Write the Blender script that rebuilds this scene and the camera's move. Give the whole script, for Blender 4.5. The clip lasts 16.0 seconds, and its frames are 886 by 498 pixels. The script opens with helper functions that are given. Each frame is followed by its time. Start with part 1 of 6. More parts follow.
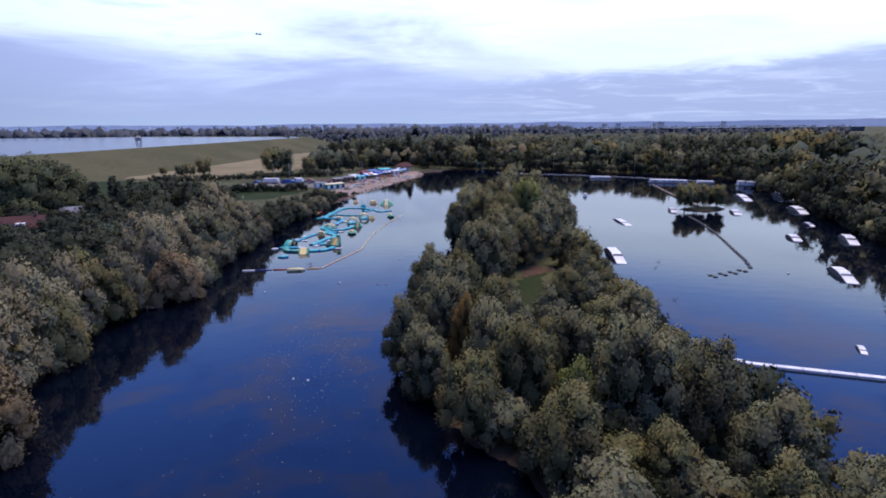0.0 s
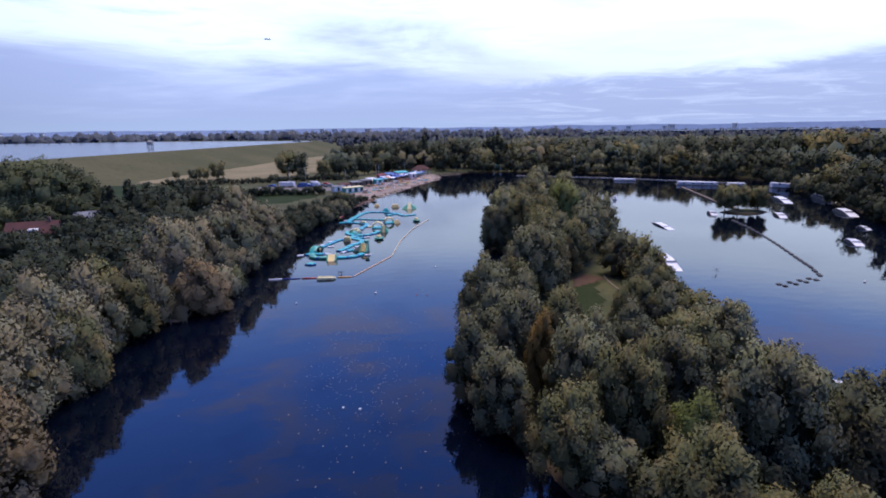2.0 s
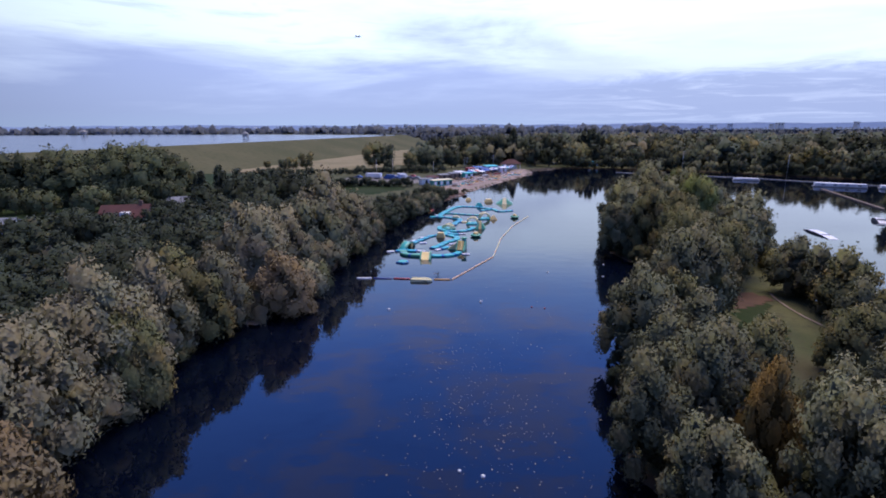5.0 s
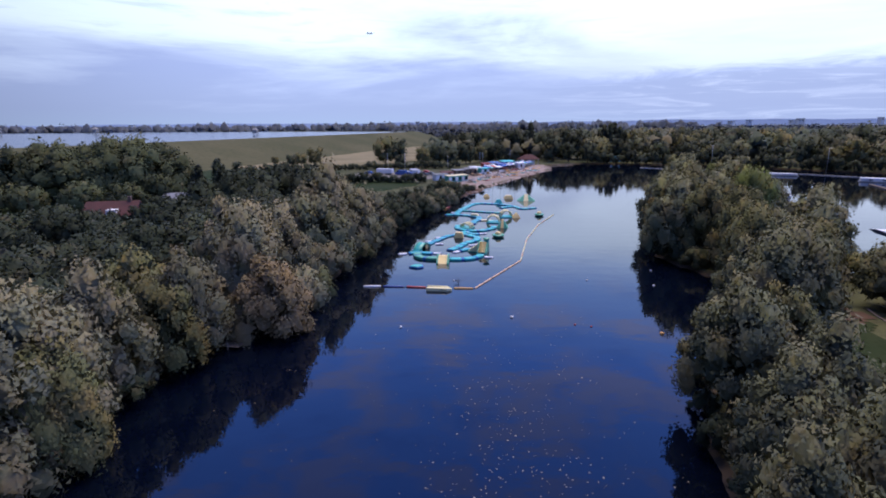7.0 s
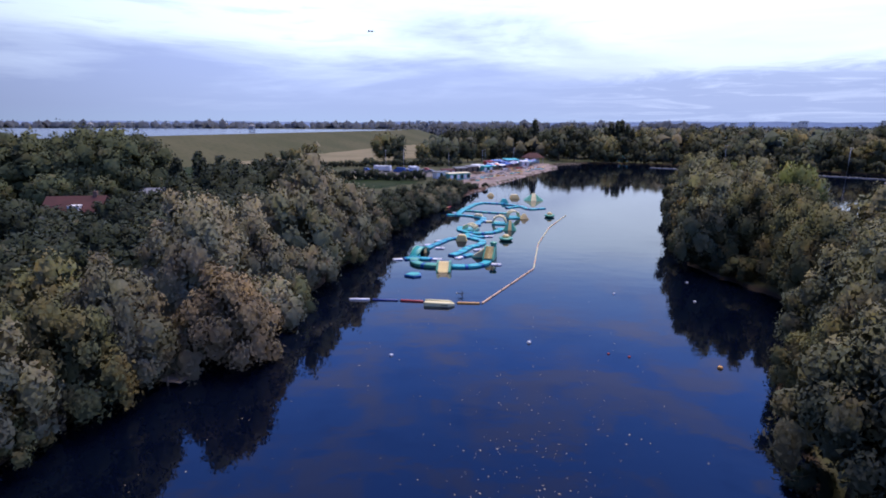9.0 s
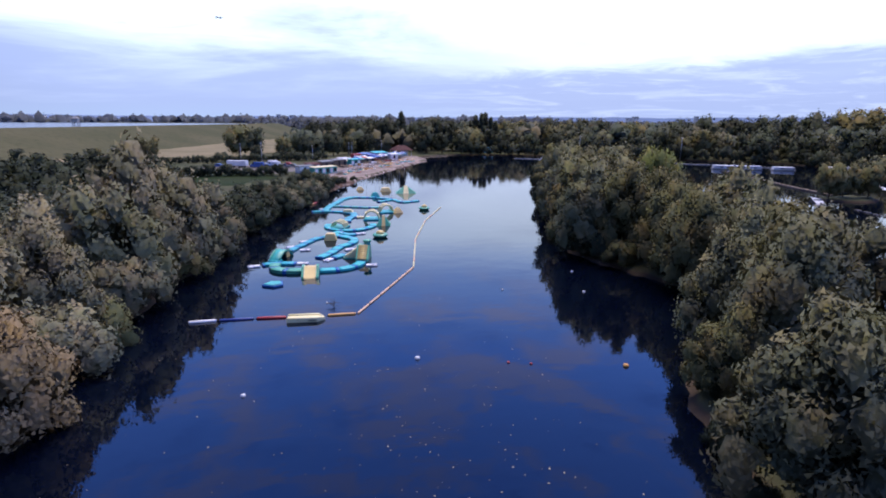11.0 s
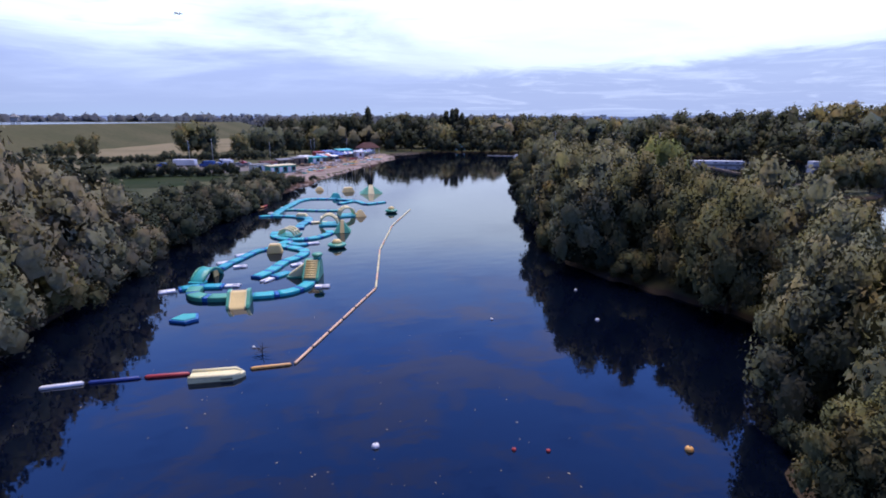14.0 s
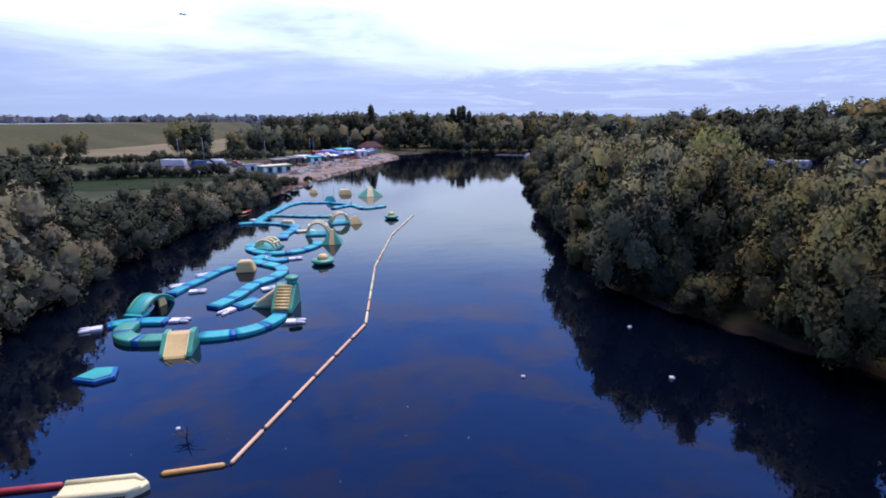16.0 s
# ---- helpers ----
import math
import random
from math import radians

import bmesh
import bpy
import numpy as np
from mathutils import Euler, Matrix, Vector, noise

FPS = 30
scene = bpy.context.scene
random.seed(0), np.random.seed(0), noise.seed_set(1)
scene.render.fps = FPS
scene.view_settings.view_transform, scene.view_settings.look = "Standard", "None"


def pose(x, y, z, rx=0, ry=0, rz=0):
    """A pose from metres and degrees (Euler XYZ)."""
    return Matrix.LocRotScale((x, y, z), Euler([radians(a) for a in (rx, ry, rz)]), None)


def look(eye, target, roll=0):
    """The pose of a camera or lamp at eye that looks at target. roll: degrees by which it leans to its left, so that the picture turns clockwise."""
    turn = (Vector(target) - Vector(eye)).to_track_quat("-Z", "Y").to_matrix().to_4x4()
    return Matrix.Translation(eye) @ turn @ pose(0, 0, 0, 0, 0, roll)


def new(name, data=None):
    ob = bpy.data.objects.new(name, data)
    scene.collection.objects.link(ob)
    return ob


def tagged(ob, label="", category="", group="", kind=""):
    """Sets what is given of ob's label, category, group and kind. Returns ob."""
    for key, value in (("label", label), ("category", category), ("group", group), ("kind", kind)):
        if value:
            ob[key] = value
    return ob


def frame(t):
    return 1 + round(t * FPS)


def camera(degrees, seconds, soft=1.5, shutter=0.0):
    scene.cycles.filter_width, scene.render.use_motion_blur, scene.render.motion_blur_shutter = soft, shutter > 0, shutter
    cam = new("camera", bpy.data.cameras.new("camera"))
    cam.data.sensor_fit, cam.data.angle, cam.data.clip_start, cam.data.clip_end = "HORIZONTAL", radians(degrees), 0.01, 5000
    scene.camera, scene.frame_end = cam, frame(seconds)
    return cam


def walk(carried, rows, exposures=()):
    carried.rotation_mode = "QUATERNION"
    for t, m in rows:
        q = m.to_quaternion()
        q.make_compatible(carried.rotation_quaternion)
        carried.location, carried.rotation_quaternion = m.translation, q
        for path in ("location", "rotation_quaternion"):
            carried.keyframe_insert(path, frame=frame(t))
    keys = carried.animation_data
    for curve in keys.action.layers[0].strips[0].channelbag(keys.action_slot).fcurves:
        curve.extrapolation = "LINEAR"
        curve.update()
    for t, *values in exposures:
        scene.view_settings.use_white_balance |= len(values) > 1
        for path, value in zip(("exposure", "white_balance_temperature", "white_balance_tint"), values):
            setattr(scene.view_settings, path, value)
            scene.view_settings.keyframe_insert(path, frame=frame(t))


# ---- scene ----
cam = camera(81.1, 16.0, soft=1.85)
PATH = [
    (0, (11.985, -27.872, 28.842), (12.292, -25.951, 28.376), -0.5),
    (0.5, (10.587, -25.918, 28.571), (10.904, -24.0, 28.098), -0.4),
    (1, (9.225, -23.83, 28.292), (9.548, -21.912, 27.828), -0.5),
    (1.5, (7.918, -21.62, 27.996), (8.244, -19.701, 27.538), -0.5),
    (2, (6.708, -19.312, 27.665), (6.989, -17.384, 27.214), -0.8),
    (2.5, (5.64, -16.931, 27.284), (5.719, -14.983, 26.837), -0.9),
    (3, (4.743, -14.491, 26.85), (4.74, -12.541, 26.403), -0.7),
    (3.5, (4.005, -11.978, 26.366), (3.987, -10.03, 25.912), -0.4),
    (4, (3.391, -9.36, 25.839), (3.376, -7.413, 25.383), -0.3),
    (4.5, (2.858, -6.609, 25.28), (2.847, -4.662, 24.823), -0.3),
    (6.5, (1.199, 5.724, 23.027), (1.169, 7.669, 22.562), -0.5),
    (7, (0.904, 8.984, 22.503), (0.848, 10.928, 22.037), -0.5),
    (7.5, (0.669, 12.189, 21.991), (0.606, 14.133, 21.524), 0.0),
    (8, (0.49, 15.251, 21.495), (0.432, 17.196, 21.029), 0.1),
    (9.8, (0.321, 24.388, 19.858), (0.28, 26.331, 19.388), -0.1),
    (10.3, (0.44, 26.476, 19.442), (0.529, 28.417, 18.964), -0.3),
    (10.5, (0.51, 27.284, 19.279), (0.724, 29.214, 18.799), -0.3),
    (11, (0.76, 29.271, 18.887), (1.192, 31.163, 18.404), 0.2),
    (11.5, (1.112, 31.276, 18.52), (1.61, 33.151, 18.035), 0.2),
    (12, (1.566, 33.367, 18.18), (2.083, 35.237, 17.694), 0.3),
    (12.5, (2.113, 35.595, 17.866), (2.639, 37.462, 17.379), 0.1),
    (13, (2.735, 37.985, 17.568), (3.265, 39.852, 17.084), 0.2),
    (13.5, (3.411, 40.542, 17.276), (3.945, 42.408, 16.792), 0.3),
    (14, (4.125, 43.261, 16.979), (4.663, 45.125, 16.494), 0.0),
    (14.5, (4.872, 46.139, 16.669), (5.412, 48.001, 16.178), 0.0),
    (15, (5.652, 49.18, 16.341), (6.194, 51.04, 15.844), -0.1),
    (15.5, (6.47, 52.395, 15.991), (7.011, 54.256, 15.5), 0.1),
    (16, (7.329, 55.787, 15.623), (7.846, 57.657, 15.14), -0.2),
]
walk(cam, [(t, look(eye, target, roll)) for t, eye, target, roll in PATH],
     [(0, -0.08), (2.5, -0.04), (3.5, 0.02), (4.1, -0.08), (6.5, -0.06), (8, -0.04), (10.3, 0.06), (11, 0.12), (11.5, 0.11), (12.5, 0.02), (13.5, 0.0), (16, 0.06)])

# ---------------------------------------------------------------- world and light
W = bpy.data.worlds.new("sky")
scene.world = W
W.use_nodes = True


def node(tree, kind, operation="", data_type="", blend_type="", use_clamp=False):
    n = tree.nodes.new(kind)
    if operation:
        n.operation = operation
    if data_type:
        n.data_type = data_type
    if blend_type:
        n.blend_type = blend_type
    if use_clamp:
        n.use_clamp = True
    return n


def build_sky():
    nt = W.node_tree
    nt.nodes.clear()
    lk = nt.links.new
    out = node(nt, "ShaderNodeOutputWorld")
    bg = node(nt, "ShaderNodeBackground")
    bg.inputs["Strength"].default_value = SKY_STRENGTH
    tc = node(nt, "ShaderNodeTexCoord")
    sep = node(nt, "ShaderNodeSeparateXYZ")
    lk(tc.outputs["Generated"], sep.inputs[0])

    def m(op, a, b=None, c=None, clamp=False):
        n = node(nt, "ShaderNodeMath", operation=op, use_clamp=clamp)
        for i, v in enumerate((a, b, c)):
            if v is None:
                continue
            if isinstance(v, (int, float)):
                n.inputs[i].default_value = v
            else:
                lk(v, n.inputs[i])
        return n.outputs[0]

    def mix(f, a, b):
        n = node(nt, "ShaderNodeMix", data_type="RGBA")
        for i, v in ((0, f), (6, a), (7, b)):
            if isinstance(v, tuple):
                n.inputs[i].default_value = (*v, 1)
            elif isinstance(v, (int, float)):
                n.inputs[i].default_value = v
            else:
                lk(v, n.inputs[i])
        return n.outputs[2]

    def ramp(f, stops):
        n = node(nt, "ShaderNodeValToRGB")
        while len(n.color_ramp.elements) > 2:
            n.color_ramp.elements.remove(n.color_ramp.elements[-1])
        while len(n.color_ramp.elements) < len(stops):
            n.color_ramp.elements.new(0.5)
        for e, (p, c) in zip(n.color_ramp.elements, stops):
            e.position, e.color = p, (*c, 1)
        lk(f, n.inputs[0])
        return n.outputs[0]

    x, y, z = sep.outputs[0], sep.outputs[1], sep.outputs[2]
    up = m("MAXIMUM", z, 0.0)
    round_about = m("ARCTAN2", x, y)

    def cloud_noise(across, rise, detail, rough, twist, shift):
        """Long level cloud: noise over bearing and height."""
        v = node(nt, "ShaderNodeCombineXYZ")
        lk(m("MULTIPLY_ADD", round_about, across, shift), v.inputs[0])
        lk(m("MULTIPLY", m("POWER", up, 0.75), rise), v.inputs[1])
        n = node(nt, "ShaderNodeTexNoise")
        n.inputs["Scale"].default_value, n.inputs["Detail"].default_value = 1.0, detail
        n.inputs["Roughness"].default_value, n.inputs["Distortion"].default_value = rough, twist
        lk(v.outputs[0], n.inputs["Vector"])
        return n.outputs[0]

    def smooth(v, lo, hi):
        n = node(nt, "ShaderNodeMapRange")
        n.interpolation_type = "SMOOTHSTEP"
        n.inputs["From Min"].default_value, n.inputs["From Max"].default_value = lo, hi
        lk(v, n.inputs["Value"])
        return n.outputs[0]

    big = cloud_noise(2.2, 9.0, 6, 0.55, 0.6, 4.1)
    fine = cloud_noise(5.5, 34.0, 6, 0.60, 0.5, 9.3)
    soft = m("ADD", m("MULTIPLY", big, 0.68), m("MULTIPLY", fine, 0.32))
    # open sky behind the cloud
    sky = node(nt, "ShaderNodeTexSky")
    sky.sky_type, sky.sun_disc = "NISHITA", False
    sky.sun_elevation, sky.sun_rotation = radians(SUN_HIGH), radians(SUN_ROUND)
    sky.air_density, sky.dust_density = 1.2, 2.0
    clear = node(nt, "ShaderNodeVectorMath", operation="SCALE")
    clear.inputs["Scale"].default_value = 0.12
    lk(sky.outputs[0], clear.inputs[0])
    # a bank of lavender cloud low down, a pale bright deck above it, deep blue dusk overhead
    bank = ramp(up, [(0.0, (0.38, 0.50, 0.80)), (0.03, (0.36, 0.46, 0.79)), (0.10, (0.385, 0.485, 0.87)), (0.22, (0.50, 0.60, 0.98)), (0.33, (0.15, 0.32, 1.15)), (0.5, (0.09, 0.25, 1.15)), (1.0, (0.055, 0.16, 0.78))])
    pale = ramp(up, [(0.0, (0.50, 0.62, 0.92)), (0.06, (0.56, 0.68, 1.06)), (0.14, (0.88, 1.05, 1.40)), (0.22, (0.94, 1.14, 1.58)), (0.29, (0.43, 0.70, 1.55)), (0.42, (0.20, 0.49, 1.80)), (1.0, (0.08, 0.23, 1.25))])
    lift = m("MULTIPLY_ADD", m("SUBTRACT", soft, 0.5), 0.55, up)
    deck = mix(smooth(lift, 0.035, 0.20), bank, pale)
    streak = smooth(fine, 0.52, 0.72)
    deck = mix(m("MULTIPLY", streak, 0.45), deck, bank)
    # towards the east the bank ends in a sharp ragged upper edge under a white sky
    east = smooth(round_about, radians(2), radians(26))
    wisp = cloud_noise(6.5, 26.0, 6, 0.66, 1.6, 1.4)
    edge = m("ADD", m("MULTIPLY_ADD", round_about, 0.045, 0.058), m("MULTIPLY", m("SUBTRACT", wisp, 0.5), 0.045))
    over = m("SUBTRACT", up, edge)
    white = m("MULTIPLY", m("MULTIPLY", smooth(over, -0.004, 0.022), smooth(over, 0.20, 0.10)), east)
    deck = mix(m("MULTIPLY", white, 0.62), deck, (0.98, 1.12, 1.45))
    under = m("MULTIPLY", smooth(over, 0.006, -0.006), east)
    shade = mix(smooth(cloud_noise(5.5, 34.0, 6, 0.66, 1.6, 7.7), 0.48, 0.70), (0.36, 0.45, 0.77), (0.56, 0.66, 0.99))
    deck = mix(m("MULTIPLY", under, 0.72), deck, shade)
    # broken high cloud overhead: warm pale streaks between blue openings
    torn = m("ADD", m("MULTIPLY", cloud_noise(2.6, 13.0, 6, 0.6, 0.8, 2.7), 0.6), m("MULTIPLY", cloud_noise(7.0, 40.0, 5, 0.6, 0.6, 6.2), 0.4))
    puff = m("MULTIPLY", smooth(torn, 0.47, 0.58), smooth(up, 0.24, 0.36))
    deck = mix(m("MULTIPLY", puff, 0.62), deck, ramp(up, [(0.25, (0.78, 0.74, 1.12)), (0.60, (0.46, 0.46, 0.98)), (1.0, (0.36, 0.38, 0.80))]))
    # brighter towards the cloud gap in the north-east
    gap = m("ADD", m("MULTIPLY", x, math.sin(radians(GAP_ROUND))), m("MULTIPLY", y, math.cos(radians(GAP_ROUND))))
    glow = node(nt, "ShaderNodeVectorMath", operation="SCALE")
    lk(deck, glow.inputs[0])
    lk(m("MULTIPLY_ADD", smooth(gap, -0.95, 0.25), 0.84, 0.22), glow.inputs["Scale"])
    total = mix(0.06, glow.outputs[0], clear.outputs[0])
    below = m("LESS_THAN", z, -0.01)
    lk(mix(below, total, (0.05, 0.06, 0.07)), bg.inputs["Color"])
    lk(bg.outputs[0], out.inputs[0])


SUN_HIGH, SUN_ROUND, GAP_ROUND, SKY_STRENGTH = 68.0, 28.0, 62.0, 1.12
build_sky()
sun = new("sun", bpy.data.lights.new("sun", "SUN"))
sun.data.energy, sun.data.angle, sun.data.color = 4.2, radians(40), (1.0, 0.84, 0.63)
az = radians(SUN_ROUND)
sun.matrix_world = look((math.sin(az) * 100, math.cos(az) * 100, 100 * math.tan(radians(SUN_HIGH))), (0, 0, 0))


# ---------------------------------------------------------------- materials
def material(name, rough=0.6, metal=0.0, spec=0.5):
    mat = bpy.data.materials.new(name)
    mat.use_nodes = True
    b = mat.node_tree.nodes["Principled BSDF"]
    b.inputs["Roughness"].default_value, b.inputs["Metallic"].default_value = rough, metal
    b.inputs["Specular IOR Level"].default_value = spec
    return mat, mat.node_tree, b


def noise_of(nt, scale, detail=4, rough=0.55, coords="Object", stretch=None):
    tc = node(nt, "ShaderNodeTexCoord")
    n = node(nt, "ShaderNodeTexNoise")
    n.inputs["Scale"].default_value, n.inputs["Detail"].default_value, n.inputs["Roughness"].default_value = scale, detail, rough
    if stretch:
        mp = node(nt, "ShaderNodeMapping")
        mp.inputs["Scale"].default_value = stretch
        nt.links.new(tc.outputs[coords], mp.inputs[0])
        nt.links.new(mp.outputs[0], n.inputs["Vector"])
    else:
        nt.links.new(tc.outputs[coords], n.inputs["Vector"])
    return n.outputs[0]


def mixed(nt, f, a, b, blend="MIX"):
    n = node(nt, "ShaderNodeMix", data_type="RGBA", blend_type=blend)
    for i, v in ((0, f), (6, a), (7, b)):
        if isinstance(v, tuple):
            n.inputs[i].default_value = (*v, 1)
        elif isinstance(v, (int, float)):
            n.inputs[i].default_value = v
        else:
            nt.links.new(v, n.inputs[i])
    return n.outputs[2]


def stepped(nt, f, lo, hi):
    n = node(nt, "ShaderNodeMapRange")
    n.interpolation_type = "SMOOTHSTEP"
    n.inputs["From Min"].default_value, n.inputs["From Max"].default_value = lo, hi
    nt.links.new(f, n.inputs["Value"])
    return n.outputs[0]


def bumped(nt, b, f, strength, distance):
    n = node(nt, "ShaderNodeBump")
    n.inputs["Strength"].default_value, n.inputs["Distance"].default_value = strength, distance
    nt.links.new(f, n.inputs["Height"])
    nt.links.new(n.outputs[0], b.inputs["Normal"])


def foliage(name, low, high, turned, share=0.25, tuft_scale=12.0):
    """Leaves: each spray its own tone, drifts of turned colour through the crown, each tree its own cast."""
    mat, nt, b = material(name, 0.75, spec=0.15)
    geo = node(nt, "ShaderNodeNewGeometry")
    info = node(nt, "ShaderNodeObjectInfo")
    tuft = noise_of(nt, tuft_scale, 3, 0.6)
    tone = node(nt, "ShaderNodeMath", operation="MULTIPLY_ADD")
    tone.inputs[1].default_value = 0.10
    nt.links.new(geo.outputs["Random Per Island"], tone.inputs[0])
    half = node(nt, "ShaderNodeMath", operation="MULTIPLY")
    half.inputs[1].default_value = 0.30
    nt.links.new(stepped(nt, tuft, 0.25, 0.75), half.inputs[0])
    leafy = noise_of(nt, tuft_scale * 5.0, 4, 0.7)
    grain = node(nt, "ShaderNodeMath", operation="MULTIPLY_ADD")
    grain.inputs[1].default_value = 0.36
    nt.links.new(stepped(nt, leafy, 0.36, 0.64), grain.inputs[0])
    nt.links.new(half.outputs[0], grain.inputs[2])
    nt.links.new(grain.outputs[0], tone.inputs[2])
    base = mixed(nt, tone.outputs[0], low, high)
    drift = stepped(nt, noise_of(nt, tuft_scale * 0.28, 3), 0.62 - share, 0.82 - share * 0.4)
    base = mixed(nt, drift, base, mixed(nt, geo.outputs["Random Per Island"], turned, tuple(c * 0.82 for c in turned)))
    hs = node(nt, "ShaderNodeHueSaturation")
    wob = node(nt, "ShaderNodeMapRange")
    wob.inputs["To Min"].default_value, wob.inputs["To Max"].default_value = 0.72, 1.28
    nt.links.new(info.outputs["Random"], wob.inputs["Value"])
    nt.links.new(wob.outputs[0], hs.inputs["Value"])
    nt.links.new(base, hs.inputs["Color"])
    nt.links.new(hs.outputs[0], b.inputs["Base Color"])
    thin = node(nt, "ShaderNodeBsdfTranslucent")
    nt.links.new(hs.outputs[0], thin.inputs["Color"])
    both = node(nt, "ShaderNodeMixShader")
    both.inputs[0].default_value = 0.06
    nt.links.new(b.outputs[0], both.inputs[1])
    nt.links.new(thin.outputs[0], both.inputs[2])
    nt.links.new(both.outputs[0], nt.nodes["Material Output"].inputs["Surface"])
    return mat


def plain(name, colour, rough=0.5, other=None, scale=3.0, metal=0.0, bump=0.0, spec=0.5, spread=(0.35, 0.7), coords="Object"):
    mat, nt, b = material(name, rough, metal, spec)
    other = other or tuple(c * 0.72 for c in colour)
    coarse = stepped(nt, noise_of(nt, scale * 0.35, 4, coords=coords), *spread)
    grain = noise_of(nt, scale * 6, 5, 0.65, coords=coords)
    c = mixed(nt, coarse, colour, other)
    c = mixed(nt, stepped(nt, grain, 0.45, 0.9), c, tuple(v * 0.6 for v in colour))
    nt.links.new(c, b.inputs["Base Color"])
    if bump:
        bumped(nt, b, grain, 0.5, bump)
    return mat


def ground_material():
    mat, nt, b = material("meadow", 0.95, spec=0.1)
    far = noise_of(nt, 0.012, 5)
    mid = noise_of(nt, 0.07, 6, 0.62)
    near = noise_of(nt, 0.9, 6, 0.7)
    grass = mixed(nt, stepped(nt, mid, 0.35, 0.65), (0.040, 0.052, 0.024), (0.085, 0.088, 0.042))
    grass = mixed(nt, stepped(nt, far, 0.42, 0.62), grass, (0.090, 0.088, 0.046))
    c = mixed(nt, stepped(nt, near, 0.45, 0.8), grass, (0.05, 0.045, 0.03))
    geo = node(nt, "ShaderNodeNewGeometry")
    sep = node(nt, "ShaderNodeSeparateXYZ")
    nt.links.new(geo.outputs["Position"], sep.inputs[0])
    shore = node(nt, "ShaderNodeMapRange")
    shore.inputs["From Min"].default_value, shore.inputs["From Max"].default_value = 0.25, 0.5
    nt.links.new(sep.outputs[2], shore.inputs["Value"])
    c = mixed(nt, shore.outputs[0], (0.055, 0.040, 0.028), c)
    nt.links.new(c, b.inputs["Base Color"])
    bumped(nt, b, near, 0.6, 0.15)
    return mat


def water_material(name, deep, rough, wave):
    mat, nt, b = material(name, rough, spec=0.5)
    b.inputs["IOR"].default_value = 1.50
    b.inputs["Specular Tint"].default_value = (0.60, 0.83, 1.0, 1)
    patch = stepped(nt, noise_of(nt, 0.03, 4), 0.35, 0.7)
    c = mixed(nt, patch, deep, tuple(v * 0.75 for v in deep))
    nt.links.new(c, b.inputs["Base Color"])
    swell = noise_of(nt, 0.25, 3, 0.5, stretch=(1.0, 1.7, 1.0))
    ripple = noise_of(nt, 1.6, 3, 0.5)
    add = node(nt, "ShaderNodeMath", operation="MULTIPLY_ADD")
    add.inputs[1].default_value = 0.12
    nt.links.new(ripple, add.inputs[0])
    nt.links.new(swell, add.inputs[2])
    bumped(nt, b, add.outputs[0], 1.0, wave)
    return mat


LEAF = {
    "sere": foliage("sere_willow_leaves", (0.096, 0.102, 0.064), (0.182, 0.184, 0.116), (0.210, 0.166, 0.096), 0.26),
    "willow": foliage("willow_leaves", (0.080, 0.092, 0.053), (0.160, 0.168, 0.096), (0.190, 0.156, 0.080), 0.21),
    "olive": foliage("olive_leaves", (0.068, 0.078, 0.036), (0.140, 0.142, 0.064), (0.196, 0.146, 0.058), 0.21),
    "rust": foliage("rust_leaves", (0.130, 0.096, 0.052), (0.228, 0.164, 0.090), (0.164, 0.140, 0.082), 0.26),
    "gold": foliage("golden_leaves", (0.150, 0.095, 0.030), (0.300, 0.190, 0.056), (0.20, 0.17, 0.07), 0.20),
    "dark": foliage("dark_leaves", (0.017, 0.025, 0.016), (0.038, 0.050, 0.028), (0.052, 0.052, 0.030), 0.14),
    "lime": foliage("lime_leaves", (0.066, 0.088, 0.026), (0.152, 0.180, 0.056), (0.200, 0.180, 0.062), 0.18),
    "tall": foliage("tall_leaves", (0.040, 0.052, 0.026), (0.092, 0.106, 0.050), (0.116, 0.102, 0.050), 0.15),
    "wood": foliage("wood_leaves", (0.025, 0.036, 0.022), (0.058, 0.072, 0.042), (0.100, 0.084, 0.048), 0.15),
    "stand": foliage("woodland_leaves", (0.024, 0.036, 0.026), (0.060, 0.074, 0.046), (0.125, 0.100, 0.054), 0.16, 0.06),
    # far leaves: air haze painted into the base colour as a blue-grey tint
    "haze": foliage("haze_tinted_leaves", (0.050, 0.064, 0.086), (0.080, 0.096, 0.122), (0.078, 0.082, 0.092), 0.15, 0.02),
}
BARK = plain("bark", (0.085, 0.070, 0.055), 0.95, scale=4, bump=0.03, spec=0.1)
MEADOW = ground_material()
SLOPE = plain("rough_grass", (0.070, 0.072, 0.036), 0.95, (0.096, 0.090, 0.048), 0.06, spec=0.05)
STRAW = plain("straw_grass", (0.215, 0.180, 0.105), 0.95, (0.150, 0.134, 0.074), 0.09, spec=0.05)
LAWN = plain("lawn", (0.020, 0.034, 0.013), 0.95, (0.032, 0.042, 0.019), 0.25, spec=0.05)
LAKE = water_material("lake_water", (0.0010, 0.0024, 0.0080), 0.03, 0.014)
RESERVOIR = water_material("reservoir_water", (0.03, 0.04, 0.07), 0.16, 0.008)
SAND = plain("sand", (0.30, 0.235, 0.20), 0.95, (0.165, 0.13, 0.11), 0.5, spec=0.1, bump=0.05)
GRAVEL = plain("gravel", (0.19, 0.175, 0.165), 0.95, (0.13, 0.12, 0.11), 0.5, spec=0.1, bump=0.04)
CONCRETE = plain("concrete", (0.34, 0.33, 0.31), 0.9, (0.24, 0.23, 0.22), 1.0, spec=0.2)
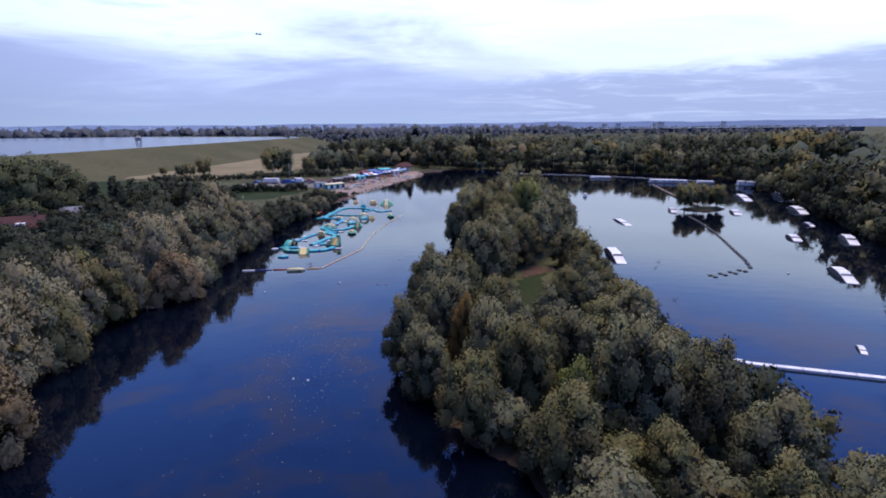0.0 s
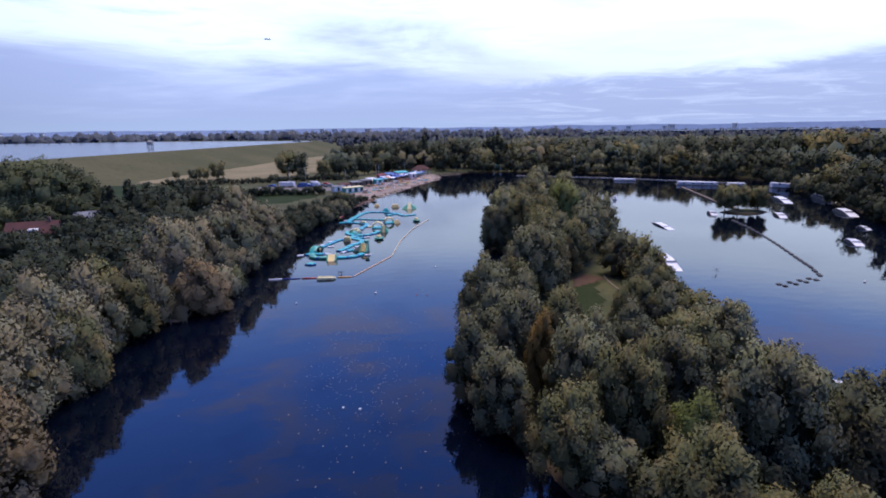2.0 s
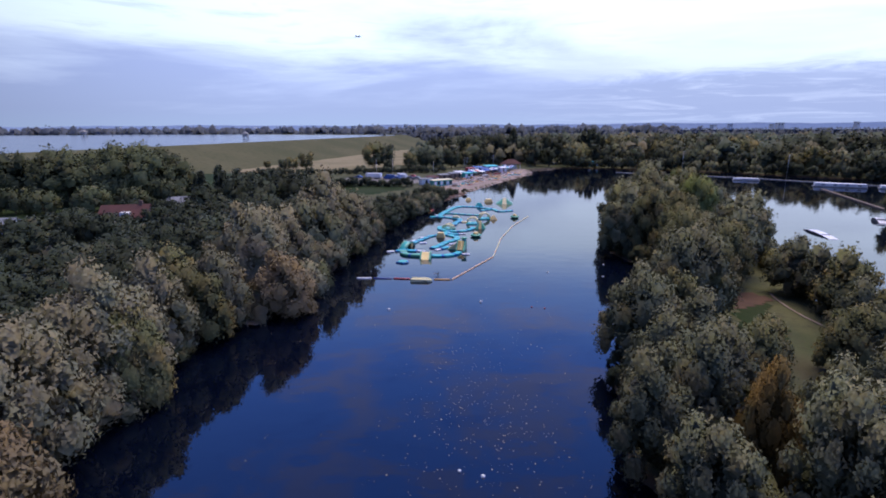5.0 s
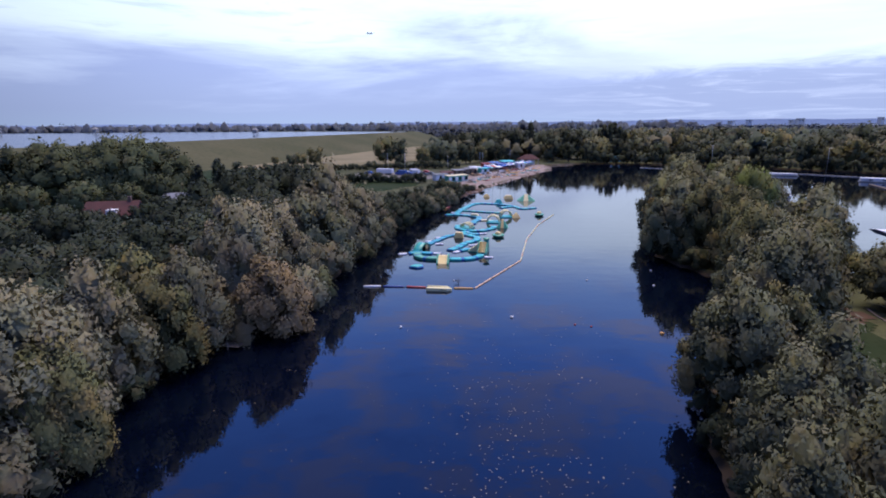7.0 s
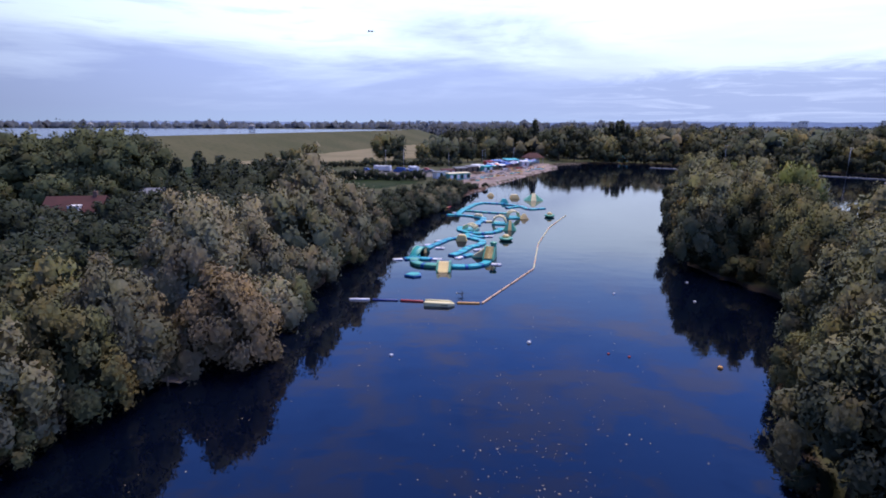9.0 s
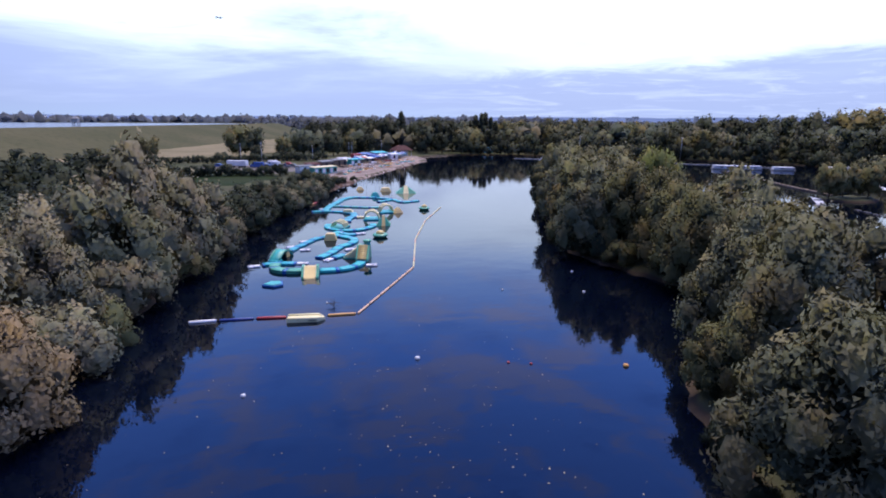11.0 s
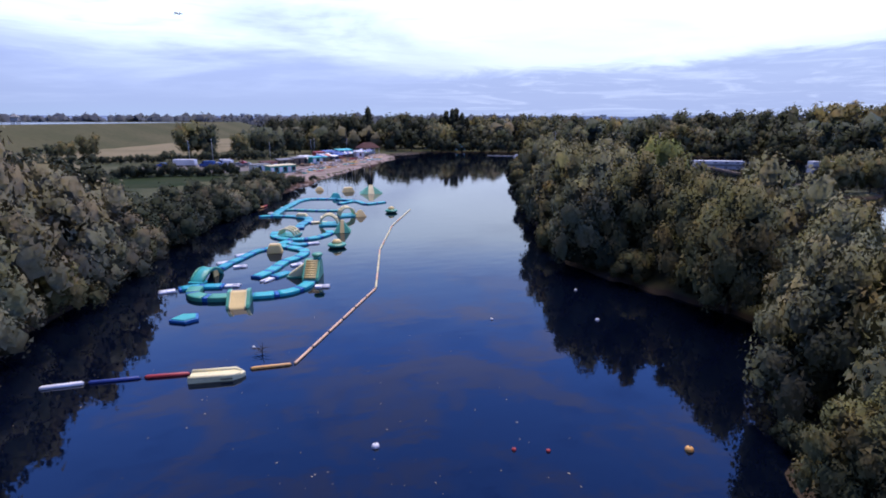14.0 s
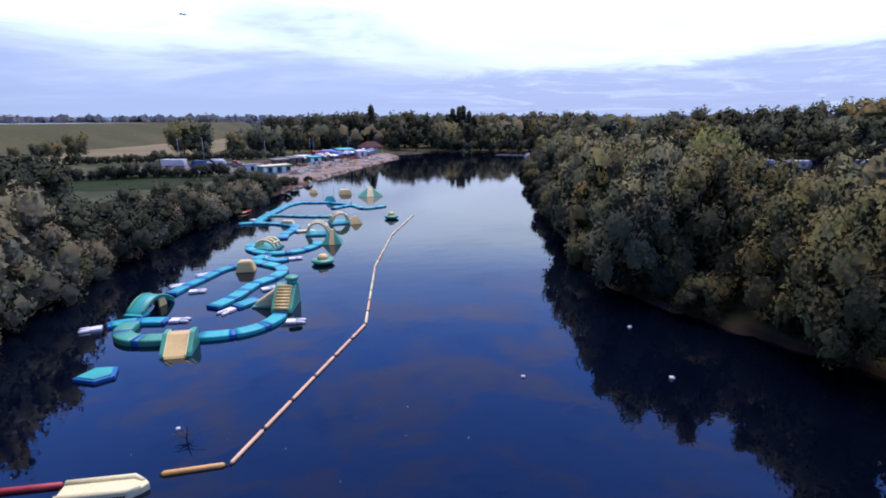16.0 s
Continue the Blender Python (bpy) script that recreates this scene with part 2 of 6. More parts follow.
BLUE = plain("blue_pvc", (0.012, 0.120, 0.380), 0.42, (0.012, 0.120, 0.310), 1.2)
SKYBLUE = plain("light_blue_pvc", (0.030, 0.440, 0.440), 0.42, (0.024, 0.350, 0.380), 1.2)
SEABLUE = plain("sea_blue_pvc", (0.020, 0.360, 0.420), 0.42, (0.018, 0.280, 0.360), 1.2)
PEACH = plain("peach_plastic", (0.76, 0.48, 0.28), 0.5, (0.64, 0.40, 0.24), 2.0)
TEAL = plain("teal_pvc", (0.045, 0.400, 0.350), 0.38, (0.035, 0.310, 0.280), 1.2)
GREEN = plain("green_pvc", (0.075, 0.360, 0.230), 0.38, (0.06, 0.28, 0.18), 1.2)
YELLOW = plain("yellow_pvc", (0.740, 0.550, 0.210), 0.42, (0.60, 0.44, 0.16), 1.2)
CREAM = plain("cream_pvc", (0.78, 0.68, 0.36), 0.45, (0.64, 0.56, 0.30), 1.2)
PALE_YELLOW = plain("pale_yellow_plastic", (0.80, 0.72, 0.40), 0.5, (0.68, 0.61, 0.34), 1.2)
WHITE = plain("white_plastic", (0.74, 0.74, 0.76), 0.45, (0.55, 0.55, 0.57), 1.0)
PINK = plain("pink_pvc", (0.62, 0.12, 0.30), 0.45)
RED = plain("red_plastic", (0.42, 0.045, 0.045), 0.45)
ORANGE = plain("orange_plastic", (0.72, 0.38, 0.10), 0.5, (0.60, 0.32, 0.12), 2.0)
NAVY = plain("navy_plastic", (0.03, 0.06, 0.26), 0.45)
BLACK = plain("black_rubber", (0.022, 0.022, 0.025), 0.7)
DARK = plain("dark_plastic", (0.05, 0.05, 0.055), 0.6)
STEEL = plain("galvanised_steel", (0.42, 0.43, 0.44), 0.45, metal=0.7)
WOOD = plain("weathered_wood", (0.20, 0.155, 0.115), 0.9, (0.13, 0.10, 0.08), 2.0, bump=0.02, spec=0.2)
ROOF = plain("red_roof_tiles", (0.100, 0.042, 0.038), 0.85, (0.075, 0.036, 0.032), 1.2, spec=0.2)
BRICK = plain("brick", (0.14, 0.085, 0.065), 0.9, scale=2)
RENDERED = plain("white_render", (0.72, 0.71, 0.70), 0.85, (0.58, 0.57, 0.56), 0.8)
GREYFELT = plain("grey_felt", (0.20, 0.21, 0.23), 0.9)
GLASS = plain("window_glass", (0.03, 0.035, 0.045), 0.08)
CARBLUE = plain("blue_car_paint", (0.03, 0.10, 0.34), 0.25)
CARGREY = plain("grey_car_paint", (0.22, 0.23, 0.25), 0.25, metal=0.3)
EARTH = plain("bare_earth", (0.11, 0.068, 0.050), 0.95, (0.075, 0.05, 0.038), 0.6, spec=0.05)


# ---------------------------------------------------------------- builders
def part(name, bm, mat, parent, label=""):
    """Links a bmesh as one mesh under a thing or a part."""
    me = bpy.data.meshes.new(name)
    bm.to_mesh(me)
    bm.free()
    me.materials.append(mat)
    ob = new(name, me)
    ob.parent = parent
    return tagged(ob, label)


def thing(name, label, category, group="", at=(0, 0, 0), turn=0.0, size=1.0):
    ob = new(name)
    ob.matrix_world = pose(*at, 0, 0, turn) @ Matrix.Diagonal((size, size, size, 1))
    return tagged(ob, label, category, group)


def solo(name, bm, mat, label="", category="", group="", kind="", at=(0, 0, 0), turn=0.0):
    me = bpy.data.meshes.new(name)
    bm.to_mesh(me)
    bm.free()
    me.materials.append(mat)
    ob = new(name, me)
    ob.matrix_world = pose(*at, 0, 0, turn)
    return tagged(ob, label, category, group, kind)


def box(bm, lo, hi, m=None, bevel=0.0):
    r = bmesh.ops.create_cube(bm, size=1.0)
    lo, hi = Vector(lo), Vector(hi)
    mid, size = (lo + hi) / 2, hi - lo
    for v in r["verts"]:
        v.co = Vector((v.co.x * size.x, v.co.y * size.y, v.co.z * size.z)) + mid
        if m:
            v.co = m @ v.co
    if bevel:
        edges = list({e for v in r["verts"] for e in v.link_edges})
        bmesh.ops.bevel(bm, geom=edges, offset=bevel, segments=2, affect="EDGES", profile=0.6)
    return bm


def prism(bm, outline, z0, z1, bevel=0.0):
    """An upright prism over a plan outline."""
    lo = [bm.verts.new((x, y, z0)) for x, y in outline]
    hi = [bm.verts.new((x, y, z1)) for x, y in outline]
    n = len(outline)
    faces = [bm.faces.new(hi), bm.faces.new(lo[::-1])]
    faces += [bm.faces.new((lo[i], lo[(i + 1) % n], hi[(i + 1) % n], hi[i])) for i in range(n)]
    bmesh.ops.recalc_face_normals(bm, faces=faces)
    if bevel:
        edges = list({e for v in hi for e in v.link_edges})
        bmesh.ops.bevel(bm, geom=edges, offset=bevel, segments=2, affect="EDGES", profile=0.6)
    return bm


def side_prism(bm, outline, x0, x1, bevel=0.0):
    """A prism along x over an outline of (y, z)."""
    lo = [bm.verts.new((x0, y, z)) for y, z in outline]
    hi = [bm.verts.new((x1, y, z)) for y, z in outline]
    n = len(outline)
    faces = [bm.faces.new(hi), bm.faces.new(lo[::-1])]
    faces += [bm.faces.new((lo[i], lo[(i + 1) % n], hi[(i + 1) % n], hi[i])) for i in range(n)]
    bmesh.ops.recalc_face_normals(bm, faces=faces)
    if bevel:
        bmesh.ops.bevel(bm, geom=list({e for f in faces for e in f.edges}), offset=bevel, segments=2, affect="EDGES", profile=0.6)
    return bm


def tube(bm, path, radius, sides=8, flat=1.0, cap=True):
    """A tube along points; radius a number or one for each point; flat squashes it in z."""
    pts = [Vector(p) for p in path]
    radii = radius if isinstance(radius, (list, tuple)) else [radius] * len(pts)
    rings = []
    for i, p in enumerate(pts):
        d = (pts[min(i + 1, len(pts) - 1)] - pts[max(i - 1, 0)]).normalized()
        side = d.cross(Vector((0, 0, 1)))
        side = side.normalized() if side.length > 0.05 else Vector((1, 0, 0))
        up = side.cross(d).normalized()
        rings.append([bm.verts.new(p + radii[i] * (math.cos(a) * side + flat * math.sin(a) * up)) for a in (2 * math.pi * (k + 0.5) / sides for k in range(sides))])
    for a, b in zip(rings, rings[1:]):
        for k in range(sides):
            f = bm.faces.new((a[k], a[(k + 1) % sides], b[(k + 1) % sides], b[k]))
            f.smooth = sides > 6
    if cap:
        bm.faces.new(rings[0])
        bm.faces.new(rings[-1][::-1])
    bmesh.ops.recalc_face_normals(bm, faces=bm.faces[:])
    return bm


def lathe(bm, profile, sides=20, at=(0, 0)):
    """A turned body from (radius, z) rows."""
    rings = []
    for r, z in profile:
        rings.append([bm.verts.new((at[0] + r * math.cos(2 * math.pi * k / sides), at[1] + r * math.sin(2 * math.pi * k / sides), z)) for k in range(sides)])
    for a, b in zip(rings, rings[1:]):
        for k in range(sides):
            f = bm.faces.new((a[k], a[(k + 1) % sides], b[(k + 1) % sides], b[k]))
            f.smooth = True
    bm.faces.new(rings[0][::-1])
    bm.faces.new(rings[-1])
    bmesh.ops.recalc_face_normals(bm, faces=bm.faces[:])
    return bm


def rounded(points, steps=5):
    """A smooth line through plan points (Catmull-Rom)."""
    p = [Vector(q) for q in points]
    p = [p[0] * 2 - p[1], *p, p[-1] * 2 - p[-2]]
    line = []
    for a, b, c, d in zip(p, p[1:], p[2:], p[3:]):
        for k in range(steps):
            t = k / steps
            line.append(0.5 * (2 * b + (c - a) * t + (2 * a - 5 * b + 4 * c - d) * t * t + (3 * b - a - 3 * c + d) * t ** 3))
    return line + [p[-2]]


# ---------------------------------------------------------------- ground and water
LAKE_EDGE = [(-27, -90), (-27, 10), (-27.5, 40), (-27, 55), (-22, 62), (-19, 70), (-18, 85), (-16, 100), (-14.5, 115), (-12.5, 127), (-8, 140), (-4, 152), (0, 166), (3, 176), (10, 192), (18, 210),
             (28, 234), (38, 252), (47, 270), (51, 285), (50, 300), (60, 310), (80, 311), (100, 304), (128, 292), (150, 276), (176, 252), (205, 226), (206, 212), (184, 168), (163, 126), (145, 90), (129, 62), (119, 30), (115, 0), (115, -90)]
SPIT_EDGE = [(30, -90), (29, -10), (24.5, 8), (18.5, 17), (15.5, 27), (16.8, 35), (18.5, 44), (21, 50), (27, 61), (36, 68), (40.5, 76), (39, 82), (36, 89), (34, 96), (36, 104), (41, 117), (47.5, 136), (57, 160), (66, 183),
             (76, 212), (84, 222), (92, 214), (94, 195), (89, 170), (81, 140), (73, 118), (66, 104), (61, 90), (57, 70), (53, 50), (51, 35), (50, 20), (49, 0), (49, -90)]
ISLET = (126.5, 131.0, 10.5, 4.5)


def inward(px, py, edge):
    """Signed distance to an outline: positive inside."""
    best = np.full(px.shape, 1e9)
    inside = np.zeros(px.shape, bool)
    for (ax, ay), (bx, by) in zip(edge, edge[1:] + edge[:1]):
        dx, dy = bx - ax, by - ay
        t = np.clip(((px - ax) * dx + (py - ay) * dy) / (dx * dx + dy * dy), 0, 1)
        best = np.minimum(best, np.hypot(px - ax - t * dx, py - ay - t * dy))
        cross = (ay > py) != (by > py)
        with np.errstate(divide="ignore", invalid="ignore"):
            inside ^= cross & (px < (bx - ax) * (py - ay) / (by - ay + 1e-12) + ax)
    return np.where(inside, best, -best)


def land(px, py):
    """How far a place lies on land (negative: in the lake)."""
    px, py = np.asarray(px, float), np.asarray(py, float)
    isle = (1 - np.hypot((px - ISLET[0]) / ISLET[2], (py - ISLET[1]) / ISLET[3])) * ISLET[3]
    return np.maximum(np.maximum(-inward(px, py, LAKE_EDGE), inward(px, py, SPIT_EDGE)), isle)


def wobble(px, py):
    return 0.9 * np.sin(px * 0.31 + 1.3 * np.sin(py * 0.23)) + 0.7 * np.sin(py * 0.47 + 0.8 * np.sin(px * 0.39)) + 0.35 * np.sin(px * 1.1 + py * 0.9)


def axis(lo, hi, step, far):
    mid = np.arange(lo, hi + 0.01, step)
    out = step * 1.25 ** np.arange(1, 40)
    out = np.cumsum(out)
    out = out[out < far]
    return np.concatenate([lo - out[::-1], mid, hi + out])


def ground_height(gx, gy):
    s = land(gx, gy) + 0.6 * wobble(gx, gy)
    k = np.clip((s + 1.6) / 3.2, 0, 1)
    k = k * k * (3 - 2 * k)
    return -1.4 + 1.95 * k + np.where(s > 0, 0.10 * wobble(gx * 0.5, gy * 0.5), 0)


def build_ground():
    xs, ys = axis(-50, 215, 1.7, 4200), axis(-90, 320, 1.7, 4200)
    gx, gy = np.meshgrid(xs, ys)
    gz = ground_height(gx, gy)
    nx, ny = len(xs), len(ys)
    verts = np.stack([gx.ravel(), gy.ravel(), gz.ravel()], 1)
    i = np.arange(nx * ny).reshape(ny, nx)
    faces = np.stack([i[:-1, :-1].ravel(), i[:-1, 1:].ravel(), i[1:, 1:].ravel(), i[1:, :-1].ravel()], 1)
    me = bpy.data.meshes.new("ground")
    me.from_pydata(verts.tolist(), [], faces.tolist())
    me.polygons.foreach_set("use_smooth", [True] * len(faces))
    me.materials.append(MEADOW)
    return tagged(new("ground", me), "rough grassy lake land with dark earth banks", "ground", kind="structure")


build_ground()


def sheet(name, outline, z, mat, label, category, kind="structure", depth=0.0):
    bm = bmesh.new()
    if depth:
        prism(bm, outline, z - depth, z)
    else:
        bm.faces.new([bm.verts.new((x, y, z)) for x, y in outline])
        bmesh.ops.recalc_face_normals(bm, faces=bm.faces[:])
        if bm.faces[:][0].normal.z < 0:
            bmesh.ops.reverse_faces(bm, faces=bm.faces[:])
    return solo(name, bm, mat, label, category, kind=kind)


sheet("water", [(-32, -89), (214, -89), (214, 318), (-32, 318)], 0.0, LAKE, "still dark blue lake water with mirror reflections", "water")

# the raised reservoir behind its grass embankment
CREST = [(-330, -260), (-245, 40), (-160, 340), (-52, 722), (-70, 790), (-330, 940)]
CREST_Z, FOOT = 14.2, 52.0


def build_embankment():
    line = [Vector((x, y)) for x, y in CREST]
    line = [a.lerp(b, k / 8) for a, b in zip(line, line[1:]) for k in range(8)] + [line[-1]]
    rows = [(-16, 9.0), (-7, 13.2), (-4, CREST_Z), (0, CREST_Z), (1.5, CREST_Z - 0.3), (14, 10.4), (27, 6.4), (38, 3.4), (FOOT, 0.4), (FOOT + 3, -0.5)]
    bm = bmesh.new()
    rings = []
    for i, p in enumerate(line):
        d = (line[min(i + 1, len(line) - 1)] - line[max(i - 1, 0)]).normalized()
        out = Vector((d.y, -d.x))
        rings.append([bm.verts.new((p.x + out.x * o, p.y + out.y * o, z + (0.12 * math.sin(i * 1.7 + o) if 2 < o < 50 else 0))) for o, z in rows])
    for a, b in zip(rings, rings[1:]):
        for k in range(len(rows) - 1):
            f = bm.faces.new((a[k], a[k + 1], b[k + 1], b[k]))
            f.smooth = True
    bmesh.ops.recalc_face_normals(bm, faces=bm.faces[:])
    solo("embankment", bm, SLOPE, "long grass embankment holding a raised reservoir", "embankment", kind="structure")


build_embankment()
sheet("reservoir", [(-336, -260), (-251, 40), (-166, 340), (-58, 722), (-76, 786), (-336, 935), (-1300, 1010), (-1500, -260)], 13.4, RESERVOIR, "pale wind-ruffled reservoir water above the fields", "water")


# ---------------------------------------------------------------- trees
def ball(rows=5, cols=8):
    v = [(0, 0, 1.0)]
    for i in range(1, rows):
        for j in range(cols):
            a, b = math.pi * i / rows, 2 * math.pi * (j + 0.5 * (i % 2)) / cols
            v.append((math.sin(a) * math.cos(b), math.sin(a) * math.sin(b), math.cos(a)))
    v.append((0, 0, -1.0))
    f = [(0, 1 + j, 1 + (j + 1) % cols) for j in range(cols)]
    for i in range(rows - 2):
        for j in range(cols):
            a, b = 1 + i * cols, 1 + (i + 1) * cols
            f += [(a + j, b + j, b + (j + 1) % cols), (a + j, b + (j + 1) % cols, a + (j + 1) % cols)]
    last = 1 + (rows - 1) * cols
    f += [(last, last - cols + (j + 1) % cols, last - cols + j) for j in range(cols)]
    return np.array(v), np.array(f)


def unit(v):
    return v / np.maximum(np.linalg.norm(v, axis=-1, keepdims=True), 1e-9)


def crown_mesh(name, rng, centres, radii, sprays, size, mat, plume=0.8, slim=0.85, core=0.60, rows=5, cols=8, heart=(0, 0, 0)):
    """A crown: leafy inner lobes, and small sprays of leaves that stand off them. Lobes have a round plan and their own height."""
    bv, bf = ball(rows, cols)
    verts, faces, norms = [], [], []
    whole = unit(centres - heart)
    n = 0
    for c, r, o in zip(centres, radii, whole):
        jag = core * (1 + 0.24 * rng.standard_normal((len(bv), 1)))
        verts.append(c + bv * r * jag)
        norms.append(unit(0.36 * bv + 0.90 * o + 0.12 * rng.standard_normal(bv.shape)))
        faces.append(bf + n)
        n += len(bv)
    count = len(centres) * sprays
    which = np.repeat(np.arange(len(centres)), sprays)
    d = unit(rng.standard_normal((count, 3)) + 0.35 * whole[which] + np.array([0, 0, 0.15]))
    spot = centres[which] + d * radii[which] * np.minimum(np.abs(rng.normal(0.82, 0.16, (count, 1))), 1.18)
    normal = unit(d + 0.45 * rng.standard_normal((count, 3)))
    grow = unit(0.6 * d + np.array([0, 0, plume]) + 0.5 * rng.standard_normal((count, 3)))
    along = unit(grow - normal * (grow * normal).sum(1, keepdims=True))
    across = np.cross(normal, along)
    long = size * rng.uniform(0.6, 1.35, (count, 1))
    wide = long * slim * rng.uniform(0.7, 1.3, (count, 1))
    skew = across * wide * rng.uniform(-0.5, 0.5, (count, 1))
    q = np.stack([spot - along * long * 0.4 - across * wide * 0.5, spot - along * long * 0.4 + across * wide * 0.5, spot + along * long * 0.6 + skew], 1)
    face = np.cross(q[:, 1] - q[:, 0], q[:, 2] - q[:, 0])
    swap = (face * d).sum(1) < 0
    q[swap] = q[swap][:, [1, 0, 2]]
    leaf_n = unit(0.42 * d + 0.90 * whole[which] + 0.10 * rng.standard_normal((count, 3)))
    verts = np.concatenate([*verts, q.reshape(-1, 3)])
    norms = np.concatenate([*norms, np.repeat(leaf_n, 3, axis=0)])
    tris = np.concatenate([*faces, np.arange(count * 3).reshape(-1, 3) + n])
    me = bpy.data.meshes.new(name)
    me.vertices.add(len(verts))
    me.vertices.foreach_set("co", verts.ravel())
    me.loops.add(tris.size)
    me.loops.foreach_set("vertex_index", tris.ravel().astype(np.int32))
    me.polygons.add(len(tris))
    me.polygons.foreach_set("loop_start", (np.arange(len(tris)) * 3).astype(np.int32))
    me.update(calc_edges=True)
    me.normals_split_custom_set_from_vertices(norms.tolist())
    me.materials.append(mat)
    return me


def tree_lobes(rng, form, lobes):
    """Lobe centres and radii for a tree 1 high: form sets the outline."""
    c, r, h = [], [], []
    if form == "willow":              # a few upright plumes, each a heap of rounded puffs, full to the ground
        stems = 6 if lobes > 60 else 5 if lobes > 30 else 4
        each = lobes // stems
        for k in range(stems):
            a = 2.399963 * k + rng.uniform(-0.35, 0.35)
            out = 0.0 if k == 0 else rng.uniform(0.15, 0.235)
            wide = rng.uniform(0.135, 0.185)
            apex = rng.uniform(0.95, 1.0) if k == 0 else rng.uniform(0.70, 0.93)
            base = rng.uniform(0.02, 0.10)
            tall = (apex - base) / 2
            for t in range(each):
                rise = 1.0 - 1.72 * (t + 0.4) / each
                b = 2.399963 * t + 1.7 * k
                ring = math.sqrt(max(0.0, 1 - rise * rise)) * wide * (1.0 - 0.22 * rise) * rng.uniform(0.82, 1.12)
                size = rng.uniform(0.075, 0.145) * (1.3 if each < 8 else 1.1 if each < 10 else 1.0)
                lean = out * (1.0 - 0.16 * rise)
                c.append((lean * math.cos(a) + ring * math.cos(b), lean * math.sin(a) + ring * math.sin(b), base + tall + rise * tall * rng.uniform(0.82, 0.97)))
                r.append((size, size, size * rng.uniform(0.95, 1.6)))
                h.append((0.8 * out * math.cos(a), 0.8 * out * math.sin(a), base + tall * (0.70 + 0.76 * rise)))
    for k in range(lobes if form != "willow" else 0):
        a = 2.399963 * k + rng.uniform(-0.5, 0.5)
        up = (k + 0.5) / lobes
        if form == "round":           # standard tree on a stem
            z = 0.22 + 0.60 * up
            reach = 0.34 * math.sqrt(max(0.02, 1 - ((z - 0.52) / 0.44) ** 2)) * rng.uniform(0.5, 1.05)
            size = rng.uniform(0.12, 0.19)
            tall = rng.uniform(0.9, 1.2)
        elif form == "bush":          # low and wide
            z = 0.16 + 0.60 * up
            reach = 0.66 * math.sqrt(max(0.03, 1 - (z / 0.85) ** 2)) * rng.uniform(0.35, 1.08)
            size = rng.uniform(0.15, 0.25)
            tall = rng.uniform(0.9, 1.3)
        else:                         # spire: poplar and cypress
            z = 0.12 + 0.80 * up
            reach = 0.10 * (1 - up) ** 0.6 * rng.uniform(0.3, 1.0)
            size = rng.uniform(0.075, 0.11) * (1.25 - 0.75 * up)
            tall = rng.uniform(1.3, 1.9)
        c.append((reach * math.cos(a), reach * math.sin(a), z))
        r.append((size, size, size * tall))
        h.append((0, 0, z * 0.75 if form == "spire" else 0.3))
    c, r, h = np.array(c), np.array(r), np.array(h)
    top = (c[:, 2] + r[:, 2]).max()
    c[:, 2] /= top
    r[:, 2] /= top
    return c, r, h


def trunk_mesh(rng, centres, limbs, stout=0.022):
    bm = bmesh.new()
    lean = rng.uniform(-0.03, 0.03, 2)
    fork = Vector((lean[0], lean[1], 0.16))
    tube(bm, [(0, 0, -0.06), (lean[0] * 0.4, lean[1] * 0.4, 0.08), fork], [stout * 1.35, stout, stout * 0.85], 7)
    for k in rng.choice(len(centres), limbs, replace=False):
        end = Vector(centres[k])
        mid = fork.lerp(end, 0.5) + Vector((*rng.uniform(-0.03, 0.03, 2), 0.03))
        tube(bm, [fork - Vector((0, 0, 0.01)), mid, end], [stout * 0.6, stout * 0.36, stout * 0.12], 5)
    return bm


SHAPES = {}


def tree_shape(form, leaf, variant, detail):
    """A model tree 1 high (crown and trunk meshes), made once for each form, leaf and variant."""
    key = (form, leaf, variant, detail)
    if key not in SHAPES:
        rng = np.random.default_rng(100 * variant + 7 * len(form) + {"near": 0, "fair": 13, "mid": 31, "far": 57}[detail])
        lobes, sprays, size, rows, cols = {"near": (52, 300, 0.0270, 5, 8), "fair": (40, 96, 0.0385, 4, 5), "mid": (26, 52, 0.054, 3, 4), "far": (16, 40, 0.070, 3, 4)}[detail]
        c, r, h = tree_lobes(rng, form, lobes)
        crown = crown_mesh("crown", rng, c, r, sprays, size * (1.4 if form == "bush" else 1.0), LEAF[leaf], rows=rows, cols=cols, heart=h)
        bm = trunk_mesh(rng, c, 9 if detail == "near" else 5)
        me = bpy.data.meshes.new("trunk")
        bm.to_mesh(me)
        bm.free()
        me.materials.append(BARK)
        SHAPES[key] = (crown, me)
    return SHAPES[key]


LABELS = {
    "willow": "grey-green willow tree with feathery full crown", "olive": "olive-green willow tree turning yellow in places", "rust": "russet autumn tree with brown-orange leaves",
    "dark": "dark green dense broadleaf tree", "lime": "yellow-green broadleaf tree in full leaf", "tall": "dull green broadleaf tree beside the gardens", "sere": "pale grey-green willow tree with tan autumn tips", "gold": "small tree turned golden orange", "wood": "dull green woodland tree",
}
TREE_RNG = np.random.default_rng(5)


